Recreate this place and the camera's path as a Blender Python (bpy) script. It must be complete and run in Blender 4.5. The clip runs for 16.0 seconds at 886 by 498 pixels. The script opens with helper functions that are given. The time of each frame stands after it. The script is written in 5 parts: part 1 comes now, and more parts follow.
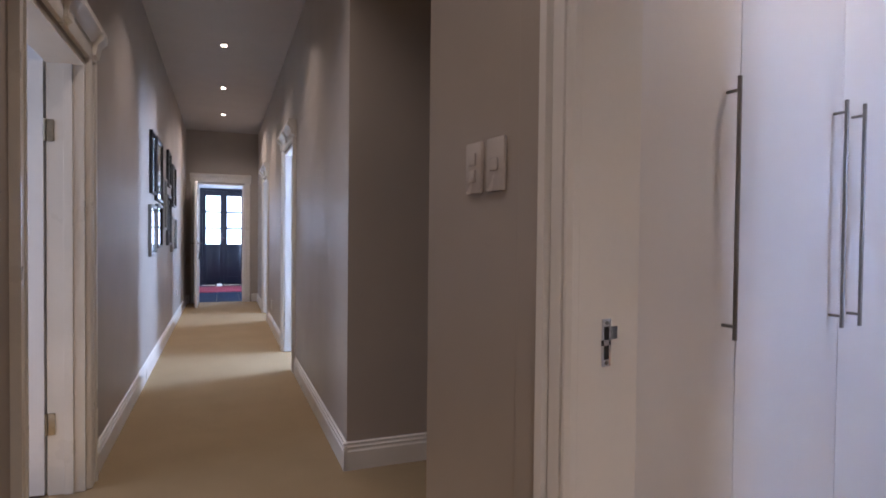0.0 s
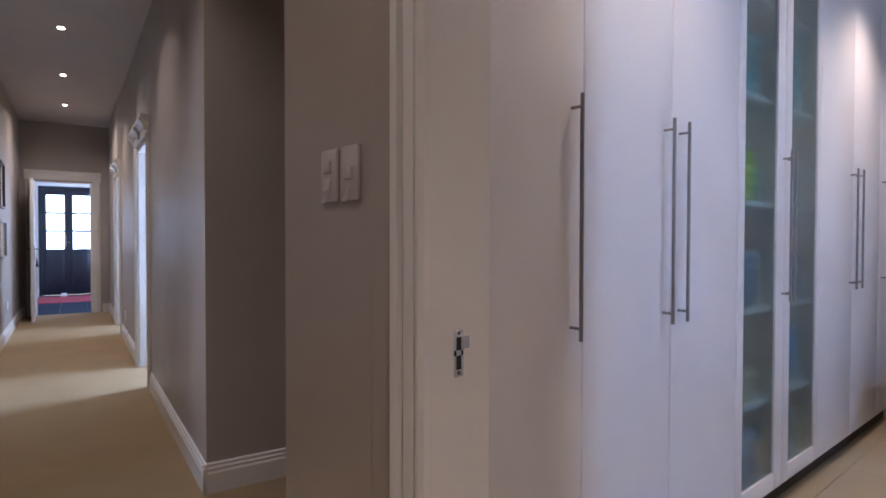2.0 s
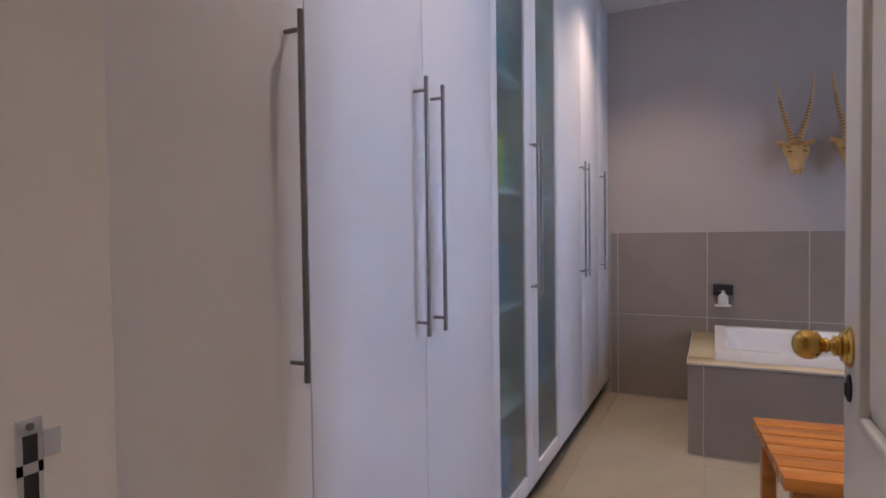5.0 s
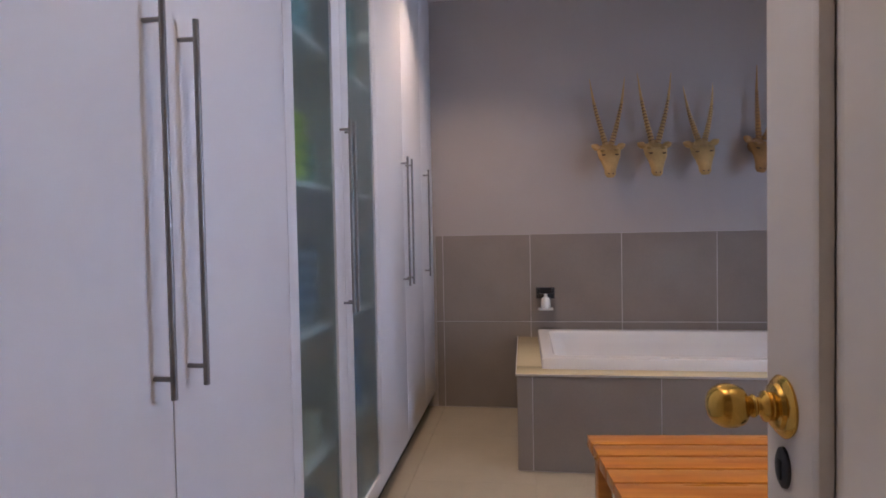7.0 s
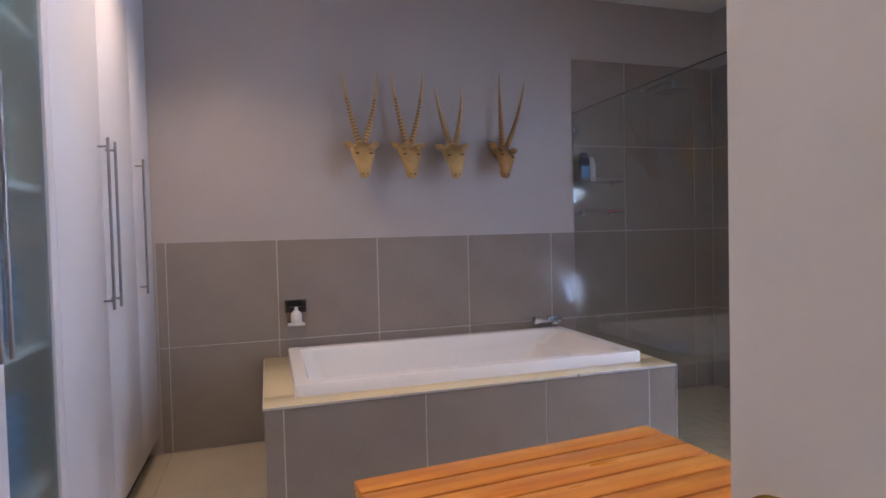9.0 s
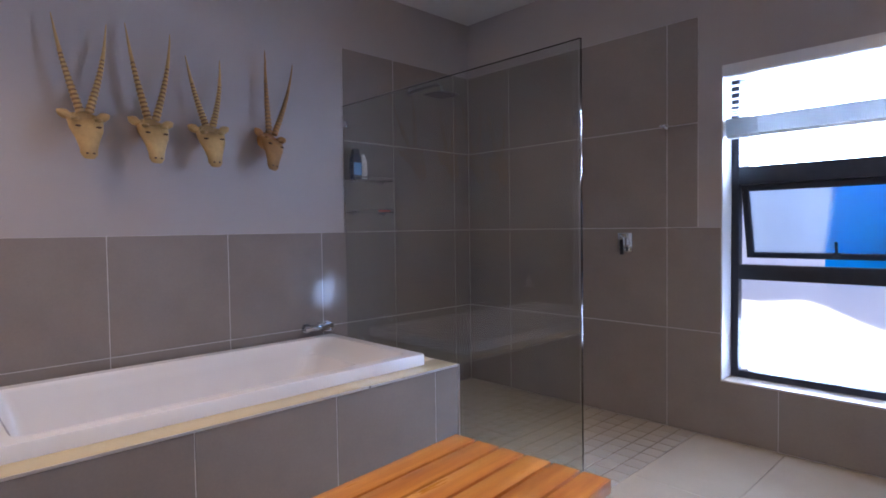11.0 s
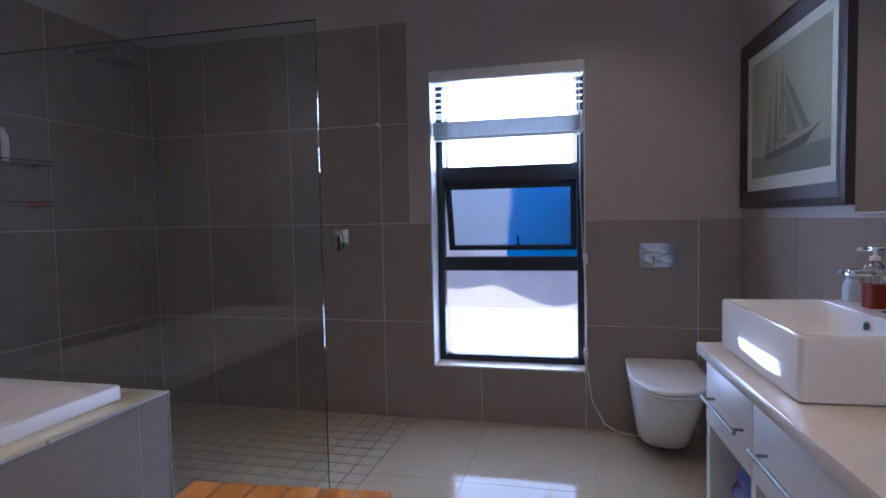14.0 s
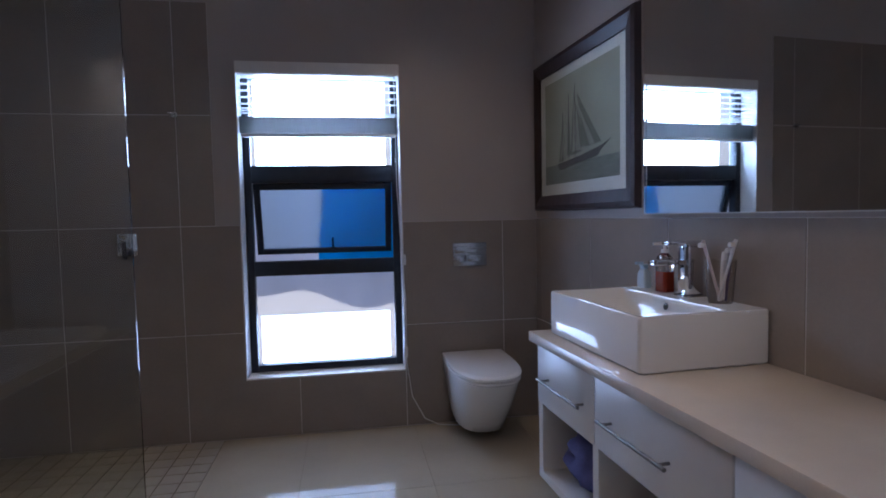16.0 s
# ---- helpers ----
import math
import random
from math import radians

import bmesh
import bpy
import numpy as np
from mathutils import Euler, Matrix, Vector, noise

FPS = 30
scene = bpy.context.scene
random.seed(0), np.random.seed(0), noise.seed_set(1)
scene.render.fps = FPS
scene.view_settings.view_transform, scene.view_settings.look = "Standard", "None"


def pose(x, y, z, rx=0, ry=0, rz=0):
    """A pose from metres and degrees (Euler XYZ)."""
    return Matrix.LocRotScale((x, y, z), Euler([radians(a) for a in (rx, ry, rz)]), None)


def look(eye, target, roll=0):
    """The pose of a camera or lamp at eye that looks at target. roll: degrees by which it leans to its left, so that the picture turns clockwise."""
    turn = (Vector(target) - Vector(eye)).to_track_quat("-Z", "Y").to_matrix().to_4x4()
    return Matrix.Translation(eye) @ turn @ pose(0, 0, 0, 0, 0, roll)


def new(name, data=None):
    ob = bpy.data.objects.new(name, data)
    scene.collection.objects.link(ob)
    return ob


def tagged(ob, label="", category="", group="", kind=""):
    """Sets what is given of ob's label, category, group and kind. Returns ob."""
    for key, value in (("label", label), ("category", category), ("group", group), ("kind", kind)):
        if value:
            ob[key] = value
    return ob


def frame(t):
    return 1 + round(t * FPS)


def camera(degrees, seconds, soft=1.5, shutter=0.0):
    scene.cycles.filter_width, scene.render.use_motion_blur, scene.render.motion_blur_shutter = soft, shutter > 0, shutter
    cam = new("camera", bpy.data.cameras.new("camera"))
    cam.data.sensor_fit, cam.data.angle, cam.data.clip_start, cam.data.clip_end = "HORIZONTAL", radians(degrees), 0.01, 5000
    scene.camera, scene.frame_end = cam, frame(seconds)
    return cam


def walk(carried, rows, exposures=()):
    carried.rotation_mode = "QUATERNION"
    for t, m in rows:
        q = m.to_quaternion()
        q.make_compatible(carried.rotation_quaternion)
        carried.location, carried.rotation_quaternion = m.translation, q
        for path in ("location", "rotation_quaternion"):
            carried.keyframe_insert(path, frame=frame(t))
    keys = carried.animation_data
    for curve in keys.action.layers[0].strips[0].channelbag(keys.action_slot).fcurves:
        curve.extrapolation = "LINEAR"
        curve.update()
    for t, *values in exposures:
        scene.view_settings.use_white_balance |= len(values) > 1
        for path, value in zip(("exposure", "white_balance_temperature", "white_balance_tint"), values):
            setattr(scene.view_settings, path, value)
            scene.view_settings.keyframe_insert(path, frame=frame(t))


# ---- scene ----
# camera and walk
cam = camera(75.8, 16.0, soft=1.8)
PATH = [
    (0, (3.746, 0.538, 1.205), (4.688, 2.302, 1.163), 0.6),
    (0.5, (3.735, 0.507, 1.204), (4.767, 2.219, 1.161), 0.5),
    (1, (3.752, 0.499, 1.202), (4.875, 2.153, 1.16), 0.4),
    (1.5, (3.781, 0.501, 1.214), (4.979, 2.101, 1.169), 0.2),
    (2, (3.809, 0.527, 1.23), (5.097, 2.057, 1.191), 0.1),
    (2.5, (3.864, 0.571, 1.22), (5.238, 2.024, 1.183), -0.1),
    (3, (3.954, 0.627, 1.211), (5.429, 1.978, 1.174), -0.2),
    (3.5, (4.042, 0.672, 1.214), (5.61, 1.913, 1.169), -0.2),
    (3.7, (4.073, 0.685, 1.21), (5.677, 1.879, 1.164), -0.4),
    (6, (4.459, 0.865, 1.224), (6.376, 1.432, 1.161), -0.5),
    (6.5, (4.581, 0.872, 1.223), (6.536, 1.291, 1.161), -0.6),
    (7, (4.706, 0.878, 1.223), (6.685, 1.158, 1.165), -1.1),
    (7.5, (4.824, 0.897, 1.222), (6.82, 1.008, 1.17), -1.2),
    (8, (4.941, 0.888, 1.221), (6.936, 0.764, 1.167), -1.2),
    (8.5, (5.024, 0.887, 1.223), (6.984, 0.489, 1.163), -1.2),
    (9, (5.109, 0.886, 1.222), (7.019, 0.297, 1.162), -1.4),
    (9.2, (5.137, 0.881, 1.248), (7.023, 0.22, 1.172), -1.1),
    (11.3, (5.538, 1.003, 1.213), (6.888, -0.471, 1.136), -0.9),
    (11.5, (5.556, 1.019, 1.226), (6.853, -0.501, 1.142), -0.9),
    (12, (5.612, 1.036, 1.228), (6.789, -0.578, 1.137), -1.0),
    (12.5, (5.658, 1.03, 1.246), (6.681, -0.684, 1.139), -0.9),
    (13, (5.699, 0.996, 1.246), (6.558, -0.807, 1.138), -1.0),
    (13.5, (5.777, 0.958, 1.237), (6.466, -0.916, 1.128), -1.1),
    (14, (5.838, 0.949, 1.227), (6.308, -0.991, 1.119), -1.1),
    (14.5, (5.929, 0.984, 1.223), (6.166, -0.999, 1.114), -1.2),
    (15, (6.025, 0.99, 1.226), (6.036, -1.007, 1.117), -1.1),
    (15.5, (6.088, 0.964, 1.228), (5.924, -1.026, 1.114), -1.2),
    (16, (6.131, 0.923, 1.228), (5.8, -1.046, 1.113), -1.2),
]
EXPO = [(0.0, 1.44, 5960, 23), (1.0, 1.34, 5880, 23), (3.5, 1.28, 5900, 24), (7.0, 1.07, 6380, 25), (9.0, 1.40, 6350, 25), (11.5, 1.40, 5850, 26), (13.0, 0.87, 5750, 25), (14.5, 0.62, 5700, 24), (16.0, 0.20, 5750, 22)]
walk(cam, [(t, look(eye, target, roll)) for t, eye, target, roll in PATH], EXPO)

# world, sun and daylight
world = bpy.data.worlds.new("sky")
world.use_nodes = True
scene.world = world
wn = world.node_tree.nodes
sky = wn.new("ShaderNodeTexSky")
sky.sky_type = "NISHITA"
sky.sun_disc = False
SUN_FROM = Vector((-0.80, 0.34, 0.62)).normalized()
sky.sun_elevation = math.asin(SUN_FROM.z)
sky.sun_rotation = math.atan2(SUN_FROM.x, SUN_FROM.y)
world.node_tree.links.new(sky.outputs[0], wn["Background"].inputs[0])
wn["Background"].inputs[1].default_value = 0.12
sun = new("sun", bpy.data.lights.new("sun", "SUN"))
sun.data.energy, sun.data.angle, sun.data.color = 4.0, radians(0.5), (1.0, 0.95, 0.87)
sun.matrix_world = look(SUN_FROM * 20, (0, 0, 0))

HALL = Matrix.Translation((4.689, 3.336, 0)) @ pose(0, 0, 0, 0, 0, -6.93)   # hall frame: x across, y along


def window_light(name, m, w, h, watts, color=(0.50, 0.70, 1.0)):
    """An area lamp in a window's opening, for the sky's light. It shines along -z of m."""
    ob = new(name, bpy.data.lights.new(name, "AREA"))
    ob.data.shape, ob.data.size, ob.data.size_y, ob.data.energy, ob.data.color = "RECTANGLE", w, h, watts, color
    ob.matrix_world = m
    return ob


DAY = 1.0
window_light("daylight_bath_upper", look((6.27, -2.66, 1.80), (6.27, 0, 1.75)), 0.78, 0.52, 22 * DAY)
window_light("daylight_bath_lower", look((6.27, -2.66, 0.495), (6.27, 0, 0.57)), 0.78, 0.29, 4.5 * DAY)
window_light("daylight_entry", HALL @ look((-0.575, 11.85, 1.55), (-0.575, 0, 1.4)), 0.95, 1.2, 8 * DAY)
# fill from an unseen side opening, added to brighten the entry hall
window_light("entry_side_fill", HALL @ look((1.36, 9.8, 1.5), (-2, 10.0, 1.1)), 1.1, 1.3, 45 * DAY)
window_light("daylight_room_a", HALL @ look((2.15, 2.9, 1.5), (0, 2.85, 1.2)), 0.6, 1.1, 70 * DAY)
window_light("daylight_room_b", HALL @ look((2.15, 5.9, 1.5), (0, 5.9, 1.2)), 0.6, 1.1, 45 * DAY)
window_light("daylight_room_c", HALL @ look((-3.35, -0.4, 1.5), (0, -0.4, 1.35)), 1.1, 1.3, 6 * DAY)

WARM, SOFT_WARM = (1.0, 0.80, 0.58), (1.0, 0.87, 0.72)
# u = -3.8 is an unseen lamp, added as fill for the bathroom door jamb
HALL_SPOTS_AND_FILL = [(-0.59, u) for u in (-3.8, -2.1, -0.4, 1.32, 3.02, 4.72, 6.42)]
BATH_SPOTS = [(5.45, 1.08), (6.85, 1.02), (7.74, 1.12), (5.75, -0.25), (5.72, -1.55), (7.75, -1.6), (7.1, -0.3)]


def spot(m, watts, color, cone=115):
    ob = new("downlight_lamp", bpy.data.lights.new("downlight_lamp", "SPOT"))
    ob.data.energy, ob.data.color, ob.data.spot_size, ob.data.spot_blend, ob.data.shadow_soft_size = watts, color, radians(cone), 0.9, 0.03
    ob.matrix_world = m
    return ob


for r, u in HALL_SPOTS_AND_FILL:
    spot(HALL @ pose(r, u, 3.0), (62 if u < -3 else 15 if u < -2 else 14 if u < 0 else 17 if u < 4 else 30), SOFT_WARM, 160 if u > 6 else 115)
for i, (x, y) in enumerate(BATH_SPOTS):
    spot(pose(x, y, 2.79), (15, 9, 24, 14, 11, 3, 6.5)[i], WARM)


# materials
def material(name, color, rough=0.5, metal=0.0, vary=0.08, scale=6.0, grain=0.0, grain_scale=120.0, bump=0.0, coat=0.0, stretch=(1, 1, 1),
             color2=None, per_piece=0.0, rough_vary=0.08, spec=0.5):
    m = bpy.data.materials.new(name)
    m.use_nodes = True
    nt = m.node_tree
    b = nt.nodes["Principled BSDF"]
    N, L = nt.nodes.new, nt.links.new
    b.inputs["Roughness"].default_value, b.inputs["Metallic"].default_value = rough, metal
    b.inputs["Coat Weight"].default_value, b.inputs["Coat Roughness"].default_value = coat, 0.08
    b.inputs["Specular IOR Level"].default_value = spec
    co = N("ShaderNodeTexCoord")
    mp = N("ShaderNodeMapping")
    mp.inputs["Scale"].default_value = stretch
    L(co.outputs["Object"], mp.inputs["Vector"])
    big = N("ShaderNodeTexNoise")
    big.inputs["Scale"].default_value, big.inputs["Detail"].default_value = scale, 5
    fine = N("ShaderNodeTexNoise")
    fine.inputs["Scale"].default_value, fine.inputs["Detail"].default_value = grain_scale, 4
    for n in (big, fine):
        L(mp.outputs[0], n.inputs["Vector"])
    ramp = N("ShaderNodeMapRange")
    ramp.inputs["From Min"].default_value, ramp.inputs["From Max"].default_value = 0.3, 0.7
    L(big.outputs["Fac"], ramp.inputs["Value"])
    mix = N("ShaderNodeMix")
    mix.data_type = "RGBA"
    c2 = color2 or tuple(c * (1 - vary) for c in color)
    mix.inputs["A"].default_value, mix.inputs["B"].default_value = (*color, 1), (*c2, 1)
    L(ramp.outputs[0], mix.inputs["Factor"])
    hsv = N("ShaderNodeHueSaturation")
    L(mix.outputs["Result"], hsv.inputs["Color"])
    val = N("ShaderNodeMath")
    val.operation = "MULTIPLY_ADD"
    val.inputs[1].default_value, val.inputs[2].default_value = 2 * grain, 1 - grain
    L(fine.outputs["Fac"], val.inputs[0])
    last = val
    if per_piece:
        inf = N("ShaderNodeObjectInfo")
        pp = N("ShaderNodeMath")
        pp.operation = "MULTIPLY_ADD"
        pp.inputs[1].default_value = per_piece
        L(inf.outputs["Random"], pp.inputs[0])
        L(val.outputs[0], pp.inputs[2])
        last = pp
    L(last.outputs[0], hsv.inputs["Value"])
    L(hsv.outputs["Color"], b.inputs["Base Color"])
    if rough_vary:
        rr = N("ShaderNodeMapRange")
        rr.inputs["To Min"].default_value, rr.inputs["To Max"].default_value = max(0.02, rough - rough_vary), min(1, rough + rough_vary)
        L(big.outputs["Fac"], rr.inputs["Value"])
        L(rr.outputs[0], b.inputs["Roughness"])
    if bump:
        bp = N("ShaderNodeBump")
        bp.inputs["Strength"].default_value, bp.inputs["Distance"].default_value = bump, 0.004
        L(fine.outputs["Fac"], bp.inputs["Height"])
        L(bp.outputs[0], b.inputs["Normal"])
    return m


def glass(name, color=(0.92, 0.97, 0.96), rough=0.0):
    m = material(name, color, rough, vary=0.02, rough_vary=0)
    b = m.node_tree.nodes["Principled BSDF"]
    b.inputs["Transmission Weight"].default_value = 1.0
    b.inputs["IOR"].default_value = 1.45
    return m


def thin_sheet(m, share=0.5):
    """Let part of the light that falls on the far side of a cloth come through it."""
    nt = m.node_tree
    b, out = nt.nodes["Principled BSDF"], nt.nodes["Material Output"]
    tr, mx = nt.nodes.new("ShaderNodeBsdfTranslucent"), nt.nodes.new("ShaderNodeMixShader")
    nt.links.new(b.inputs["Base Color"].links[0].from_socket, tr.inputs["Color"])
    mx.inputs[0].default_value = share
    nt.links.new(b.outputs[0], mx.inputs[1])
    nt.links.new(tr.outputs[0], mx.inputs[2])
    nt.links.new(mx.outputs[0], out.inputs["Surface"])
    return m


PAINT_HALL = material("greige_paint", (0.36, 0.315, 0.27), 0.42, vary=0.06, scale=2.5, grain=0.03, grain_scale=300, bump=0.05, rough_vary=0.05)
PAINT_BATH = material("warm_grey_paint", (0.42, 0.375, 0.35), 0.5, vary=0.05, scale=2.0, grain=0.03, grain_scale=300, bump=0.05)
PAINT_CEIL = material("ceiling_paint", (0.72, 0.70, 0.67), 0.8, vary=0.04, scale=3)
# ceiling paint lowered from PAINT_CEIL to dim the hall ceiling
PAINT_CEIL_HALL = material("dimmed_ceiling_paint", (0.47, 0.43, 0.39), 0.75, vary=0.04, scale=3)
PAINT_ROOM = material("white_room_paint", (0.78, 0.77, 0.75), 0.7, vary=0.04, scale=3)
GLOSS_WHITE = material("white_gloss_enamel", (0.70, 0.68, 0.65), 0.3, vary=0.02, scale=2, grain=0.02, grain_scale=60, bump=0.015, rough_vary=0.02)
CREAM_TRIM = material("cream_enamel", (0.68, 0.64, 0.57), 0.3, vary=0.06, scale=5, grain=0.02, grain_scale=60, bump=0.02)
LACQUER = material("white_lacquer", (0.70, 0.69, 0.70), 0.3, vary=0.02, scale=2, grain=0.01, grain_scale=40, bump=0.01, rough_vary=0.02)
CARPET = material("tan_carpet", (0.34, 0.245, 0.135), 0.95, vary=0.10, scale=3, grain=0.4, grain_scale=420, bump=0.9, spec=0.1)
TILE_WALL = material("taupe_wall_tile", (0.285, 0.245, 0.215), 0.10, vary=0.12, scale=3.5, grain=0.06, grain_scale=90, bump=0.02, per_piece=0.06, rough_vary=0.05)
GROUT = material("pale_grout", (0.64, 0.60, 0.56), 0.9, vary=0.15, scale=12)
TILE_FLOOR = material("cream_porcelain", (0.43, 0.37, 0.275), 0.07, vary=0.08, scale=4, grain=0.04, grain_scale=80, per_piece=0.04, rough_vary=0.03, spec=0.13)
GROUT_FLOOR = material("sand_grout", (0.40, 0.34, 0.25), 0.9, vary=0.1, scale=20)
MOSAIC = material("sand_mosaic", (0.38, 0.33, 0.25), 0.35, vary=0.15, scale=8, grain=0.05, per_piece=0.1)
GROUT_DARK = material("brown_grout", (0.16, 0.12, 0.08), 0.9, vary=0.2, scale=20)
CERAMIC = material("white_ceramic", (0.82, 0.81, 0.79), 0.03, vary=0.02, scale=3, rough_vary=0.02, coat=0.3)
ACRYLIC = material("white_acrylic", (0.82, 0.80, 0.78), 0.16, vary=0.02, scale=3, rough_vary=0.03)
STEEL = material("brushed_steel", (0.27, 0.255, 0.24), 0.38, 1.0, vary=0.12, scale=30, grain=0.1, grain_scale=200)
CHROME = material("chrome", (0.75, 0.76, 0.78), 0.07, 1.0, vary=0.05, scale=20, rough_vary=0.03)
SATIN = material("satin_chrome", (0.55, 0.57, 0.60), 0.2, 1.0, vary=0.05, scale=20, rough_vary=0.03)
BRASS = material("polished_brass", (0.72, 0.45, 0.10), 0.2, 1.0, vary=0.15, scale=25, rough_vary=0.08)
OLD_BRASS = material("worn_brass", (0.36, 0.31, 0.23), 0.42, 1.0, vary=0.3, scale=40)
BLACK = material("black_metal", (0.02, 0.02, 0.022), 0.4, vary=0.2, scale=20)
ALU_DARK = material("charcoal_aluminium", (0.03, 0.035, 0.045), 0.38, 0.3, vary=0.2, scale=20)
TEAK = material("oiled_teak", (0.60, 0.25, 0.042), 0.30, vary=0.4, scale=3.0, grain=0.18, grain_scale=40, bump=0.06, stretch=(9, 0.7, 9), color2=(0.40, 0.12, 0.020), per_piece=0.3, coat=0.15)
BONE = material("pale_carved_wood", (0.58, 0.36, 0.13), 0.6, vary=0.25, scale=14, grain=0.12, grain_scale=90, bump=0.2)
BONE_DARK = material("amber_carved_wood", (0.44, 0.22, 0.065), 0.55, vary=0.3, scale=14, grain=0.12, grain_scale=90, bump=0.2)
CLEAR = glass("clear_glass")
SCREEN_GLASS = glass("shower_glass", (0.80, 0.84, 0.81))
SCREEN_GLASS.node_tree.nodes["Principled BSDF"].inputs["IOR"].default_value = 1.54
GLASS_EDGE = material("dark_glass_edge", (0.03, 0.028, 0.022), 0.2, vary=0.1)
FROST = glass("frosted_glass", (0.90, 0.95, 1.0), 0.14)
FROST_BLUE = glass("blue_frosted_glass", (0.72, 0.90, 1.0), 0.28)
CAB_GLASS = glass("misted_cabinet_glass", (0.50, 0.70, 0.74), 0.24)
MIRROR = material("mirror_silver", (0.86, 0.88, 0.88), 0.02, 1.0, vary=0.01, rough_vary=0)
PLASTIC = material("white_plastic", (0.74, 0.72, 0.69), 0.3, vary=0.03, scale=10)
# near-black colour carries the shade of the recesses under wardrobes and vanity
RECESS_SHADE = material("recess_shade", (0.035, 0.028, 0.022), 0.6, vary=0.2, scale=10)
LEDGE = material("cream_ledge_tile", (0.62, 0.53, 0.34), 0.12, vary=0.06, scale=5, grain=0.04, grain_scale=80)
TRIM_ALU = material("bright_aluminium_trim", (0.72, 0.71, 0.70), 0.3, 0.6, vary=0.05, scale=20)
QUARTZ = material("cream_stone_top", (0.66, 0.58, 0.49), 0.22, vary=0.06, scale=12, grain=0.06, grain_scale=260)
NAVY_DOOR = material("blue_black_paint", (0.012, 0.014, 0.022), 0.35, vary=0.2, scale=8)
SLATE = material("slate_tile", (0.022, 0.030, 0.050), 0.8, spec=0.05, vary=0.3, scale=6, per_piece=0.25)
RUG = material("red_wool_rug", (0.32, 0.03, 0.05), 0.95, vary=0.4, scale=30, grain=0.3, grain_scale=300, bump=0.5)
MAHOGANY = material("dark_mahogany", (0.035, 0.014, 0.012), 0.42, vary=0.3, scale=6, grain=0.1, grain_scale=60, stretch=(1, 6, 1), coat=0.05)
FRAME_BLACK = material("black_frame", (0.015, 0.014, 0.014), 0.3, vary=0.2, scale=20)
FRAME_SILVER = material("pewter_frame", (0.30, 0.30, 0.28), 0.35, 0.6, vary=0.2, scale=20)
MAT_BOARD = material("cream_mat_board", (0.66, 0.64, 0.60), 0.8, vary=0.04, scale=10)
PRINT = material("grey_print", (0.33, 0.33, 0.30), 0.7, vary=0.3, scale=9)
OUT_WHITE = material("sunlit_plaster", (0.80, 0.79, 0.77), 0.9, vary=0.06, scale=2)
PAVING = material("pale_paving", (0.55, 0.53, 0.50), 0.9, vary=0.15, scale=3)
TARP = thin_sheet(material("blue_tarpaulin", (0.010, 0.58, 0.98), 0.5, vary=0.2, scale=3, bump=0.2), 0.75)
PALE_SHEET = thin_sheet(material("pale_grey_sheet", (0.78, 0.82, 0.92), 0.6, vary=0.06, scale=3, bump=0.2), 0.75)
SLAT = material("white_blind_slat", (0.76, 0.75, 0.73), 0.4, vary=0.04, scale=20)


# mesh helpers
def box(bm, lo, hi, bevel=0.0, seg=2):
    r = bmesh.ops.create_cube(bm, size=1)
    lo, hi = Vector(lo), Vector(hi)
    for v in r["verts"]:
        v.co = Vector([(lo[i] + hi[i]) / 2 + v.co[i] * (hi[i] - lo[i]) for i in range(3)])
    if bevel:
        e = list({e for v in r["verts"] for e in v.link_edges})
        bmesh.ops.bevel(bm, geom=e, offset=bevel, segments=seg, profile=0.5, affect="EDGES")
    return bm


def boxes(*items, bevel=0.0):
    bm = bmesh.new()
    for lo, hi in items:
        box(bm, lo, hi, bevel)
    return bm


def cyl(bm, p0, p1, r, seg=16, r2=None):
    p0, p1 = Vector(p0), Vector(p1)
    d = p1 - p0
    m = Matrix.Translation((p0 + p1) / 2) @ d.to_track_quat("Z", "Y").to_matrix().to_4x4()
    bmesh.ops.create_cone(bm, cap_ends=True, segments=seg, radius1=r, radius2=r if r2 is None else r2, depth=d.length, matrix=m)
    return bm


def lathe(bm, prof, seg=24, m=Matrix()):
    """Turn a profile of (radius, height) about z."""
    rings = []
    for r, z in prof:
        rings.append([bm.verts.new(m @ Vector((r * math.cos(2 * math.pi * i / seg), r * math.sin(2 * math.pi * i / seg), z))) for i in range(seg)])
    for a, b in zip(rings, rings[1:]):
        for i in range(seg):
            bm.faces.new((a[i], a[(i + 1) % seg], b[(i + 1) % seg], b[i]))
    bm.faces.new(rings[0][::-1])
    bm.faces.new(rings[-1])
    return bm


def loft(bm, rings, close=True):
    rs = [[bm.verts.new(Vector(p)) for p in ring] for ring in rings]
    n = len(rs[0])
    for a, b in zip(rs, rs[1:]):
        for i in range(n):
            bm.faces.new((a[i], a[(i + 1) % n], b[(i + 1) % n], b[i]))
    if close:
        bm.faces.new(rs[0][::-1])
        bm.faces.new(rs[-1])
    return bm


def tube(bm, pts, radii, seg=10):
    pts = [Vector(p) for p in pts]
    if not isinstance(radii, (list, tuple)):
        radii = [radii] * len(pts)
    rings = []
    for i, p in enumerate(pts):
        d = (pts[min(i + 1, len(pts) - 1)] - pts[max(i - 1, 0)]).normalized()
        q = d.to_track_quat("Z", "Y")
        rings.append([p + q @ Vector((radii[i] * math.cos(2 * math.pi * k / seg), radii[i] * math.sin(2 * math.pi * k / seg), 0)) for k in range(seg)])
    return loft(bm, rings)


